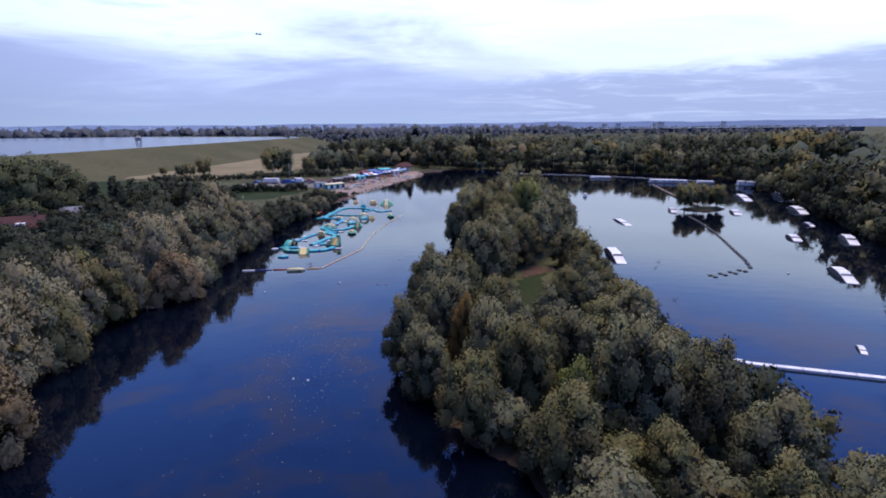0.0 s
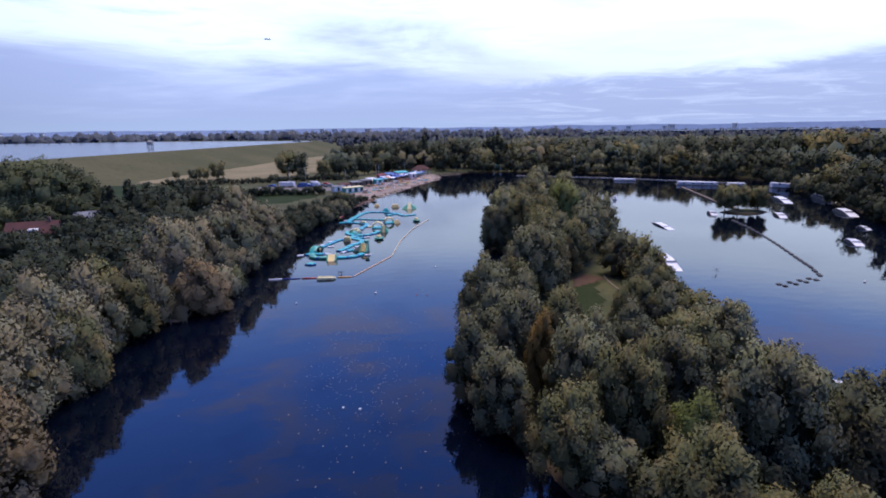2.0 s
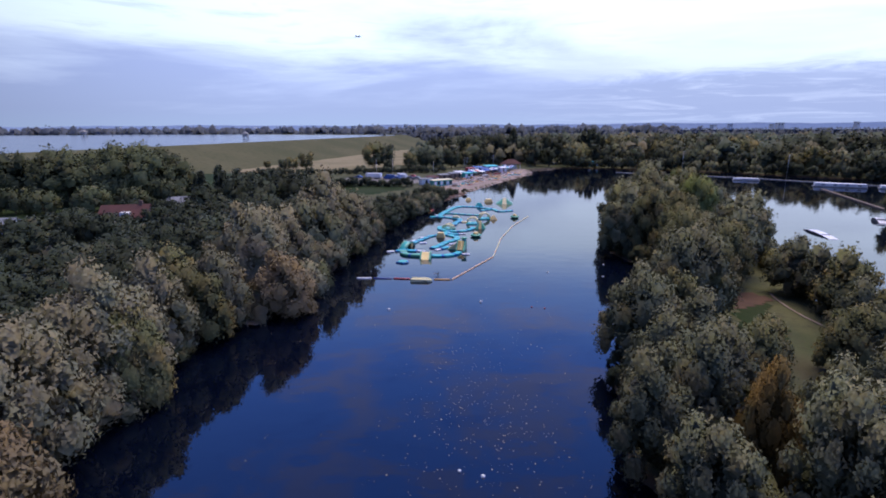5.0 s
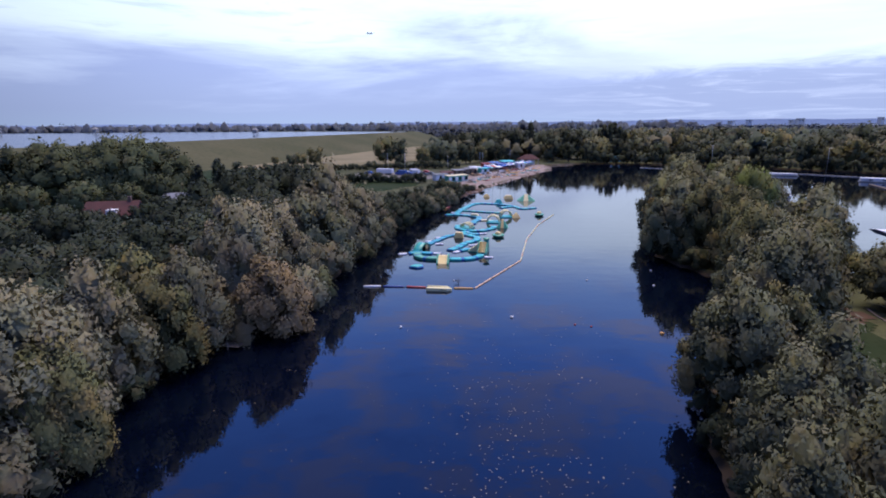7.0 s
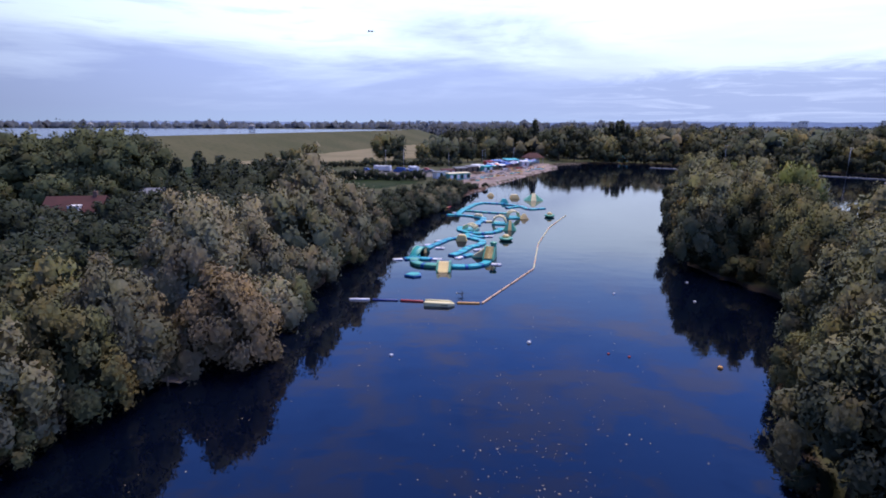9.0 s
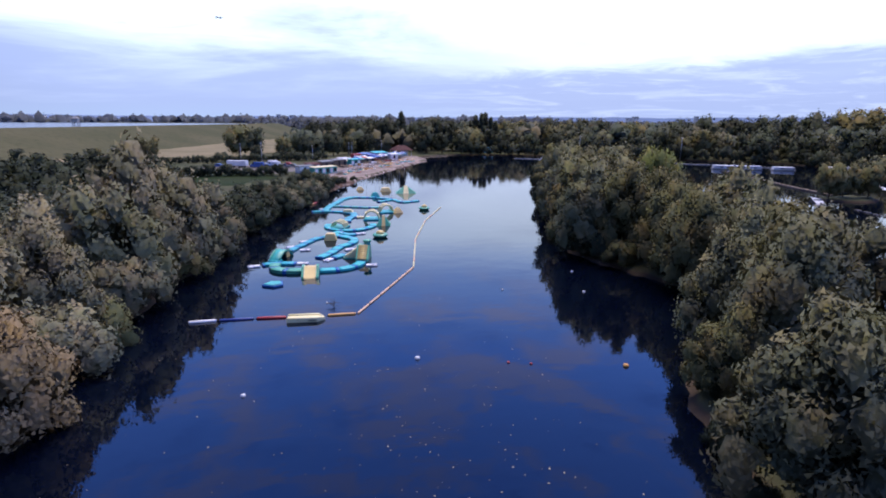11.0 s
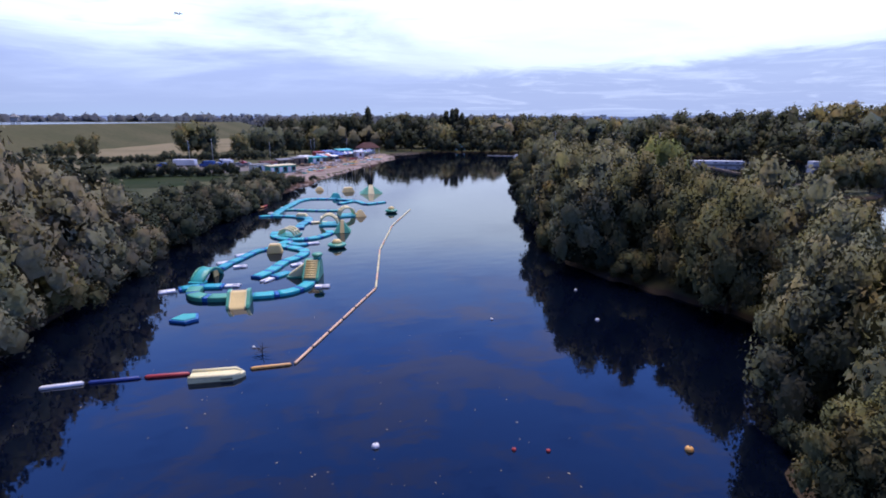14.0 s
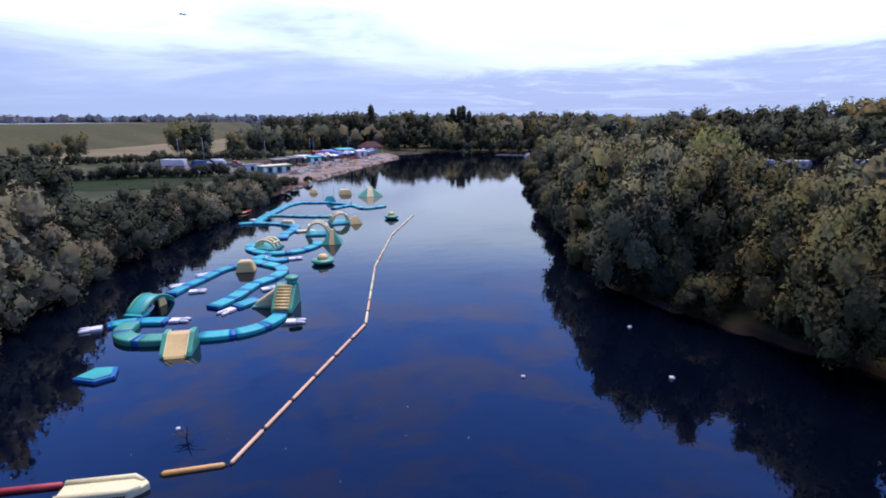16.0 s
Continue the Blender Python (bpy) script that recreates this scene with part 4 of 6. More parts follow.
def start_ramp(x, y, turn):
    ob = thing("inflatable_ramp", "yellow and green inflatable entry ramp", "inflatable", "", (x, y, -0.05), turn, 0.86)
    bm = bmesh.new()
    side_prism(bm, [(0.0, 0.05), (0.15, 0.22), (1.9, 1.38), (2.7, 1.38), (2.75, 0.0), (0.0, 0.0)], -0.8, 0.8, bevel=0.05)
    part("slope", bm, YELLOW, ob)
    for s in (-1, 1):
        bm = bmesh.new()
        side_prism(bm, [(0.25, 0.0), (0.45, 0.35), (1.85, 1.52), (2.9, 1.52), (3.1, 0.0)], *sorted((s * 0.8, s * 1.22)), bevel=0.08)
        part("side_wall", bm, GREEN, ob)
        bm = bmesh.new()
        tube(bm, [(s * 0.8, 0.1, 0.25), (s * 0.8, 1.85, 1.45), (s * 0.8, 2.6, 1.45)], 0.07, 6)
        part("seam", bm, CREAM, ob)
    return ob


start_ramp(-1.65, 91.7, -4)


def tunnel_dome():
    """A green slab that arches over the water, with a yellow ladder under it."""
    ob = thing("inflatable_arch", "green inflatable bridge arch with a yellow ladder", "inflatable", "", (-5.7, 103.1, -0.05), -24, 0.76)
    bm = bmesh.new()
    rings = []
    for i in range(15):
        t = i / 14
        y, z = -2.7 + 5.4 * t, 0.15 + 1.35 * math.sin(math.pi * t) ** 0.85
        thick = 0.5 - 0.12 * math.sin(math.pi * t)
        w = 1.0 - 0.12 * math.sin(math.pi * t)
        lift = thick if 0 < i < 14 else 0.35
        rings.append([bm.verts.new(p) for p in ((-w, y, z - lift), (-w * 1.06, y, z - lift * 0.4), (-w * 0.85, y, z + 0.06), (w * 0.85, y, z + 0.06), (w * 1.06, y, z - lift * 0.4), (w, y, z - lift))])
    for a, b in zip(rings, rings[1:]):
        for k in range(6):
            bm.faces.new((a[k], a[(k + 1) % 6], b[(k + 1) % 6], b[k])).smooth = True
    bm.faces.new(rings[0])
    bm.faces.new(rings[-1][::-1])
    bmesh.ops.recalc_face_normals(bm, faces=bm.faces[:])
    part("arch", bm, TEAL, ob)
    for s in (-1, 1):
        bm = bmesh.new()
        tube(bm, [(s * 0.95, -2.6 + 5.2 * i / 12, 0.2 + 1.35 * math.sin(math.pi * (0.02 + 0.96 * i / 12)) ** 0.85) for i in range(13)], 0.13, 7)
        part("side_tube", bm, GREEN, ob)
    for k in range(6):
        bm = bmesh.new()
        tube(bm, [(0.88, 0.2, 0.18 + 0.16 * k), (0.88, 1.4 - 0.05 * k, 0.18 + 0.16 * k)], 0.11, 6)
        part("rung", bm, YELLOW, ob)
    bm = bmesh.new()
    box(bm, (-1.1, -3.0, -0.05), (1.1, -1.7, 0.28), bevel=0.08)
    part("base", bm, SKYBLUE, ob)


tunnel_dome()


def slide_tower():
    ob = thing("slide_tower", "tall green inflatable tower with yellow steps and slide", "inflatable", "", (5.1, 98.5, -0.05), -14, 0.86)
    bm = bmesh.new()
    side_prism(bm, [(0.1, 0.0), (0.3, 0.45), (2.3, 2.25), (3.5, 2.25), (3.9, 0.0)], -1.05, 1.05, bevel=0.14)
    part("body", bm, GREEN, ob)
    for k in range(8):
        y, z = 0.25 + 0.27 * k, 0.52 + 0.235 * k
        bm = bmesh.new()
        tube(bm, [(-0.72, y, z), (0.72, y, z)], 0.17, 8)
        part("step", bm, YELLOW, ob)
    bm = bmesh.new()
    tube(bm, [(0.5, 2.9, 2.1), (0.55, 2.9, 2.75)], [0.55, 0.5], 12)
    part("post", bm, TEAL, ob)
    bm = bmesh.new()
    lathe(bm, [(0.05, 2.6), (0.6, 2.65), (0.72, 2.82), (0.6, 3.0), (0.05, 3.05)], 16, (0.52, 2.9))
    part("knob", bm, GREEN, ob)
    bm = bmesh.new()
    side_prism(bm, [(1.6, 0.0), (3.4, 0.0), (3.4, 0.25), (1.6, 0.25)], -3.3, -1.1, bevel=0.06)
    part("splash_pad", bm, GREEN, ob)
    bm = bmesh.new()
    v = [(-1.0, 1.7, 1.9), (-1.0, 3.3, 1.9), (-3.2, 3.2, 0.35), (-3.2, 1.8, 0.35), (-1.1, 1.7, 0.2), (-1.1, 3.3, 0.2), (-3.2, 3.2, 0.1), (-3.2, 1.8, 0.1)]
    vs = [bm.verts.new(p) for p in v]
    for f in ((0, 1, 2, 3), (4, 7, 6, 5), (0, 3, 7, 4), (1, 5, 6, 2), (3, 2, 6, 7), (0, 4, 5, 1)):
        bm.faces.new([vs[i] for i in f])
    bmesh.ops.recalc_face_normals(bm, faces=bm.faces[:])
    bmesh.ops.bevel(bm, geom=bm.edges[:], offset=0.12, segments=2, affect="EDGES")
    part("slide", bm, CREAM, ob)


slide_tower()


def frustum(bm, w0, d0, w1, d1, h, z0=0.0):
    lo = [bm.verts.new((s * w0 / 2, t * d0 / 2, z0)) for s, t in ((-1, -1), (1, -1), (1, 1), (-1, 1))]
    hi = [bm.verts.new((s * w1 / 2, t * d1 / 2, z0 + h)) for s, t in ((-1, -1), (1, -1), (1, 1), (-1, 1))]
    bm.faces.new(hi)
    bm.faces.new(lo[::-1])
    for k in range(4):
        bm.faces.new((lo[k], lo[(k + 1) % 4], hi[(k + 1) % 4], hi[k]))
    bmesh.ops.recalc_face_normals(bm, faces=bm.faces[:])
    bmesh.ops.bevel(bm, geom=bm.edges[:], offset=min(0.12, 0.1 * w0), segments=2, affect="EDGES")
    return bm


def hump(x, y, w, d, h, turn, mat, label, stripe=None, top=0.55):
    ob = thing("inflatable_block", label, "inflatable", "inflatable blocks", (x, y, -0.05), turn, 0.92)
    bm = bmesh.new()
    frustum(bm, w, d, w * top, d * top, h)
    part("body", bm, mat, ob)
    if stripe:
        bm = bmesh.new()
        lo, hi = -d / 2 - 0.03, -d * top / 2
        vs = [bm.verts.new(p) for p in ((-w * 0.13, lo, 0.1), (w * 0.13, lo, 0.1), (w * 0.09, hi - 0.03, h + 0.04), (-w * 0.09, hi - 0.03, h + 0.04), (-w * 0.13, lo + 0.3, 0.1), (w * 0.13, lo + 0.3, 0.1), (w * 0.09, hi + 0.4, h + 0.04), (-w * 0.09, hi + 0.4, h + 0.04))]
        for f in ((0, 1, 2, 3), (3, 2, 6, 7), (7, 6, 5, 4), (0, 3, 7, 4), (1, 5, 6, 2), (0, 4, 5, 1)):
            bm.faces.new([vs[i] for i in f])
        bmesh.ops.recalc_face_normals(bm, faces=bm.faces[:])
        part("stripe", bm, stripe, ob)
    return ob


hump(1.2, 112.9, 2.2, 1.8, 1.3, -6, YELLOW, "yellow inflatable climbing block", top=0.66)
hump(11.0, 123.6, 2.9, 2.9, 2.0, -8, GREEN, "green inflatable pyramid with a yellow stripe", YELLOW, 0.12)
hump(15.4, 136.2, 2.2, 2.2, 1.3, 5, YELLOW, "yellow inflatable cone block", top=0.25)
hump(10.2, 174.0, 2.4, 2.2, 1.05, 0, YELLOW, "small yellow inflatable pyramid afloat", top=0.4)
hump(16.8, 170.0, 3.2, 3.0, 1.2, 0, YELLOW, "large yellow inflatable block", top=0.6)
hump(21.7, 166.0, 6.0, 4.4, 2.1, -6, GREEN, "wide green inflatable mountain with a cream slide", CREAM, 0.12)
hump(13.0, 160.4, 2.6, 2.4, 1.3, 0, TEAL, "teal inflatable tower block", top=0.45)
hump(5.2, 137.6, 2.4, 1.4, 0.9, -20, CREAM, "cream inflatable saddle block", top=0.7)


def saucer(x, y, r):
    ob = thing("inflatable_saucer", "green inflatable saucer with a yellow dome", "inflatable", "inflatable saucers", (x, y, -0.05))
    bm = bmesh.new()
    lathe(bm, [(r * 0.5, 0.0), (r * 0.85, 0.18), (r, 0.38), (r * 0.9, 0.56), (r * 0.5, 0.66)], 24)
    part("disc", bm, GREEN, ob)
    bm = bmesh.new()
    lathe(bm, [(r * 0.52, 0.6), (r * 0.5, 0.85), (r * 0.34, 1.1), (0.05, 1.2)], 20)
    part("dome", bm, YELLOW, ob)


saucer(9.3, 113.6, 1.3)
saucer(21.5, 138.6, 1.2)


def hoop_set(x, y, turn, width, high, count, mat, base, label):
    ob = thing("inflatable_hoops", label, "inflatable", "inflatable hoops", (x, y, -0.05), turn)
    for k in range(count):
        bm = bmesh.new()
        tube(bm, [(-width / 2 * math.cos(a), (k - (count - 1) / 2) * 0.85, high * math.sin(a)) for a in (math.pi * j / 10 for j in range(11))], 0.17, 8)
        part("hoop", bm, mat, ob)
    bm = bmesh.new()
    tube(bm, [(-width * 0.42, (1 - count) * 0.42, high * 0.72), (-width * 0.42, (count - 1) * 0.42, high * 0.72)], 0.14, 6)
    tube(bm, [(width * 0.42, (1 - count) * 0.42, high * 0.72), (width * 0.42, (count - 1) * 0.42, high * 0.72)], 0.14, 6)
    part("brace", bm, mat, ob)
    bm = bmesh.new()
    box(bm, (-width * 0.55, -count * 0.5, -0.02), (width * 0.55, count * 0.5, 0.3), bevel=0.1)
    part("base", bm, base, ob)


hoop_set(3.0, 122.9, -25, 2.6, 1.25, 3, CREAM, TEAL, "cream inflatable hoops over a teal float")
hoop_set(9.4, 129.8, -8, 2.9, 1.8, 3, CREAM, SKYBLUE, "cream inflatable hoop tunnel")
hoop_set(13.0, 137.2, 10, 2.8, 1.7, 3, CREAM, SKYBLUE, "cream inflatable hoop tunnel")

# loose pentagon pad
ob = thing("floating_pad", "teal five-sided floating pad with blue rim", "float", "", (-5.9, 90.2, -0.05), 10)
five = [(-1.15, -0.1), (0.1, -1.1), (1.2, -0.75), (1.25, 0.6), (0.0, 1.05)]
bm = bmesh.new()
prism(bm, five, 0.0, 0.28, 0.06)
part("rim", bm, BLUE, ob)
bm = bmesh.new()
prism(bm, [(x * 0.82, y * 0.82) for x, y in five], 0.2, 0.36, 0.05)
part("deck", bm, TEAL, ob)


# the boom of floating tubes
def boom_tube(a, b, mat, label, r=0.13):
    ob = thing("boom_float", label, "float", "boom of floating tubes")
    a, b = Vector((*a, 0.06)), Vector((*b, 0.06))
    d = (b - a).normalized()
    bm = bmesh.new()
    tube(bm, [a + d * 0.1, a + d * 0.22, b - d * 0.22, b - d * 0.1], [r * 0.6, r, r, r * 0.6], 8)
    part("float", bm, mat, ob)
    for p, q in ((a, a + d * 0.12), (b - d * 0.12, b)):
        bm = bmesh.new()
        tube(bm, [p, q], 0.035, 5)
        part("link", bm, BLACK, ob)


boom_tube((-12.7, 79.7), (-10.0, 79.7), WHITE, "white floating boom tube", 0.16)
boom_tube((-9.9, 79.7), (-6.6, 79.5), NAVY, "navy blue floating boom tube", 0.13)
boom_tube((-6.5, 79.5), (-3.5, 79.2), RED, "red floating boom tube", 0.15)
boom_tube((0.3, 78.85), (3.2, 78.75), ORANGE, "orange floating boom tube", 0.13)
leg = [(3.3, 78.7), (11.6, 94.2), (14.7, 110.5), (19.3, 126.0), (25.6, 140.6)]
for n, (a, b) in enumerate(zip(leg, leg[1:])):
    a, b = Vector(a), Vector(b)
    count = max(1, round((b - a).length / 2.9))
    for k in range(count):
        p, q = a.lerp(b, k / count), a.lerp(b, (k + 1) / count)
        boom_tube(p, q, PEACH if n == 0 or k % 4 == 1 else CREAM, "faded peach floating boom tube" if n == 0 or k % 4 == 1 else "cream floating boom tube", 0.11)

# yellow raft in the boom
ob = thing("raft", "pale yellow plastic raft moored in the boom", "raft", "", (-1.7, 78.2, -0.04), -6)
bm = bmesh.new()
prism(bm, [(-1.75, -0.62), (1.1, -0.62), (1.6, -0.3), (1.85, 0.0), (1.6, 0.3), (1.1, 0.62), (-1.75, 0.62)], 0.0, 0.36, 0.08)
part("hull", bm, PALE_YELLOW, ob)
for s in (-1, 1):
    bm = bmesh.new()
    tube(bm, [(-1.7, s * 0.5, 0.38), (1.1, s * 0.5, 0.38), (1.55, s * 0.2, 0.36)], [0.13, 0.13, 0.08], 8)
    part("side_tube", bm, PALE_YELLOW, ob)
bm = bmesh.new()
for k in range(6):
    box(bm, (0.35 + 0.13 * k, -0.655, 0.15), (0.43 + 0.13 * k, -0.635, 0.27))
part("lettering_bars", bm, BLACK, ob, "dark lettering bars on the side")


def buoy(x, y, r, mat, label):
    ob = thing("buoy", label, "buoy", "mooring buoys", (x, y, 0.0))
    bm = bmesh.new()
    lathe(bm, [(r * 0.2, -r * 0.6), (r * 0.85, -r * 0.3), (r, r * 0.15), (r * 0.8, r * 0.7), (r * 0.25, r * 1.0)], 14)
    part("float", bm, mat, ob)
    bm = bmesh.new()
    tube(bm, [(0, 0, r * 0.95), (0, 0, r * 1.25)], r * 0.16, 6)
    part("eye", bm, DARK, ob)


for x, y, r in ((20, 82.9, 0.14), (31.2, 88, 0.16), (28.8, 80.2, 0.18), (7.4, 67.6, 0.22), (-5.6, 64.4, 0.18), (0.35, 82.6, 0.13), (5.0, 29.1, 0.16), (3.3, 29.7, 0.14)):
    buoy(x, y, r, WHITE, "small white mooring buoy on the water")
buoy(23.3, 62.7, 0.24, ORANGE, "orange mooring buoy on the water")
for x, y in ((14.4, 65.3), (16.1, 64.7)):
    buoy(x, y, 0.13, RED, "small red marker float on the water")


# ---------------------------------------------------------------- land cover
def patch(name, outline, mat, label, category, lift=0.06, step=2.0):
    """A cover that lies on the ground inside a plan outline."""
    px, py = [p[0] for p in outline], [p[1] for p in outline]
    xs, ys = np.arange(min(px), max(px) + step, step), np.arange(min(py), max(py) + step, step)
    gx, gy = np.meshgrid(xs, ys)
    inside = inward(gx, gy, outline) + 0.5 * wobble(gx * 1.3, gy * 1.3) > 0
    gz = ground_height(gx, gy) + lift
    bm = bmesh.new()
    vs = {}
    for j in range(len(ys) - 1):
        for i in range(len(xs) - 1):
            if inside[j, i] and inside[j, i + 1] and inside[j + 1, i] and inside[j + 1, i + 1]:
                q = []
                for a, b in ((j, i), (j, i + 1), (j + 1, i + 1), (j + 1, i)):
                    if (a, b) not in vs:
                        vs[a, b] = bm.verts.new((gx[a, b], gy[a, b], gz[a, b]))
                    q.append(vs[a, b])
                bm.faces.new(q).smooth = True
    return solo(name, bm, mat, label, category, kind="structure")


patch("beach", [(0, 176), (4, 175), (13, 191), (21, 209), (31, 233), (41, 251), (50, 270), (54, 286), (46, 300), (36, 296), (22, 270), (8, 246), (-1, 222), (-6, 200)], SAND, "sandy beach along the lake shore", "beach", 0.05)
patch("wet_shore", [(0.5, 174), (5, 174.5), (14, 190.5), (22, 208.5), (32, 232.5), (42, 250.5), (51, 269), (54, 280), (49.5, 279), (45, 266), (37, 251), (27, 232), (17, 208), (9.5, 194), (1, 180)], EARTH, "dark wet sand along the edge of the lake", "beach", 0.09, 1.2)
patch("car_park", [(-50, 226), (-14, 219), (-4, 232), (-8, 252), (-24, 258), (-48, 254)], GRAVEL, "pale gravel car park behind the beach", "ground", 0.06)
patch("lawn", [(-72, 192), (-24, 184), (-12, 204), (-16, 218), (-52, 225), (-70, 222)], LAWN, "mown green lawn", "ground", 0.06)
patch("clearing", [(35, 47), (38.5, 45), (43.5, 54), (47.5, 64), (45, 67.5), (40, 61), (37, 53)], LAWN, "grass clearing among the willows on the spit", "ground", 0.06, 0.8)
patch("earth_bank", [(40.5, 61.5), (44, 62), (49, 67), (47, 71), (43, 68)], EARTH, "bare brown earth at the edge of the clearing", "ground", 0.09, 0.8)
patch("west_field", [(-300, -60), (-150, 60), (-105, 135), (-75, 200), (-60, 240), (-75, 262), (-110, 280), (-160, 290), (-250, 150)], LAWN, "green pasture below the embankment", "ground", 0.30, 8.0)
patch("straw_field", [(-190, 190), (-150, 292), (-108, 282), (-72, 266), (-45, 290), (-22, 330), (-6, 420), (-8, 560), (-48, 560), (-95, 420), (-135, 330), (-190, 240)], STRAW, "dry straw-coloured meadow at the foot of the embankment", "ground", 0.34, 8.0)

bm = bmesh.new()
tube(bm, [(x, y, float(ground_height(np.array([[x]]), np.array([[y]]))[0, 0]) + 0.07) for x, y in ((48.6, 55.5), (48.3, 59), (48.6, 62.5), (49.2, 66.5), (50.0, 69))], 0.17, 6, flat=0.2)
solo("footpath", bm, SAND, "narrow trodden pale footpath over the grass", "path", kind="structure")

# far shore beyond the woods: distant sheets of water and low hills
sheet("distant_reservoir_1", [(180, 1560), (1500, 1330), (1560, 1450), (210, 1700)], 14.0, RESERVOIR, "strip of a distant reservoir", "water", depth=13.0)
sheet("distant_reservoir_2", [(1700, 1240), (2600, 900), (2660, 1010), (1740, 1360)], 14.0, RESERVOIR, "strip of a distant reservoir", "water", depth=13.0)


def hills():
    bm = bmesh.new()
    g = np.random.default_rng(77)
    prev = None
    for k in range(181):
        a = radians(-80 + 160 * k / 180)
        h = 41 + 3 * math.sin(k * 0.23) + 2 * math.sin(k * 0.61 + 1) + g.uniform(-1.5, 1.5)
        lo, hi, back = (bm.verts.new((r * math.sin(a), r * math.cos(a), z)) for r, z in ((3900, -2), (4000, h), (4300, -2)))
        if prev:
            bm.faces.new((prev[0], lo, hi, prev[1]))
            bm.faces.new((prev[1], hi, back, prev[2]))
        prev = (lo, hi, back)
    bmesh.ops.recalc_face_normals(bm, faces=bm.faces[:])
    # the hills' pale blue is distance haze painted into their base colour
    return solo("backdrop", bm, plain("haze_painted_hills", (0.19, 0.25, 0.36), 1.0, (0.15, 0.21, 0.32), 0.004, spec=0.0), "low hills on the horizon painted in haze blue", "hills", kind="structure")


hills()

# buildings and structures on the horizon
g = np.random.default_rng(31)
for k in range(30):
    x = -1500 + 96 * k + g.uniform(-40, 40)
    y = 1500 + g.uniform(0, 500)
    w, h = g.uniform(7, 18), g.uniform(24, 33)
    ob = thing("distant_building", "pale block building far off on the horizon", "building", "distant buildings", (x, y, 0), g.uniform(-20, 20))
    bm = bmesh.new()
    box(bm, (-w / 2, -8, -1), (w / 2, 8, h))
    part("wall", bm, RENDERED, ob)
    bm = bmesh.new()
    box(bm, (-w / 2 - 0.5, -8.5, h), (w / 2 + 0.5, 8.5, h + 1.2))
    part("roof", bm, GREYFELT, ob)
    for n in range(max(1, int(w // 8))):
        bm = bmesh.new()
        box(bm, (-w / 2 + 1.5 + 8 * n, -8.15, h * 0.80), (-w / 2 + 5 + 8 * n, -8.0, h * 0.92))
        part("window", bm, GLASS, ob)

# stadium-like arch, and draw-off towers in the reservoir
ob = thing("steel_arch", "tall steel arch far off beyond the reservoir", "arch", "", (-880, 2440, 0), 10)
for s in (-1, 1):
    bm = bmesh.new()
    tube(bm, [(-22 * math.cos(a), s * 5, 11 * math.sin(a) + 14) for a in (math.pi * k / 16 for k in range(17))], 1.0, 6)
    part("arch_rib", bm, STEEL, ob)
for k in range(3, 14, 2):
    a = math.pi * k / 16
    bm = bmesh.new()
    tube(bm, [(-22 * math.cos(a), -5, 11 * math.sin(a) + 14), (-22 * math.cos(a), 5, 11 * math.sin(a) + 14)], 1.0, 5)
    part("cross_tie", bm, STEEL, ob)


def intake_tower(x, y, s):
    ob = thing("intake_tower", "small grey intake tower standing in the reservoir", "tower", "reservoir towers", (x, y, 13.0))
    for dx, dy in ((-1, -1), (1, -1), (1, 1), (-1, 1)):
        bm = bmesh.new()
        tube(bm, [(dx * s, dy * s, -3), (dx * s * 0.8, dy * s * 0.8, s * 1.4)], s * 0.16, 6)
        part("leg", bm, CONCRETE, ob)
    bm = bmesh.new()
    box(bm, (-s, -s, s * 1.3), (s, s, s * 2.6))
    part("cabin", bm, CONCRETE, ob)
    bm = bmesh.new()
    frustum(bm, s * 2.4, s * 2.4, s * 0.6, s * 0.6, s * 0.9, s * 2.6)
    part("roof", bm, CONCRETE, ob)


for x, y, s in ((-205, 545, 2.3), (-560, 640, 3.5), (-520, 760, 3.0)):
    intake_tower(x, y, s)
ob = thing("footbridge", "low footbridge on posts across the reservoir", "bridge", "", (-480, 770, 13.2), 4)
bm = bmesh.new()
box(bm, (-10, -0.8, 2.4), (105, 0.8, 2.9))
part("deck", bm, CONCRETE, ob)
for k in range(9):
    bm = bmesh.new()
    tube(bm, [(13 * k - 5, 0, -2), (13 * k - 5, 0, 2.4)], 0.5, 6)
    part("post", bm, CONCRETE, ob)


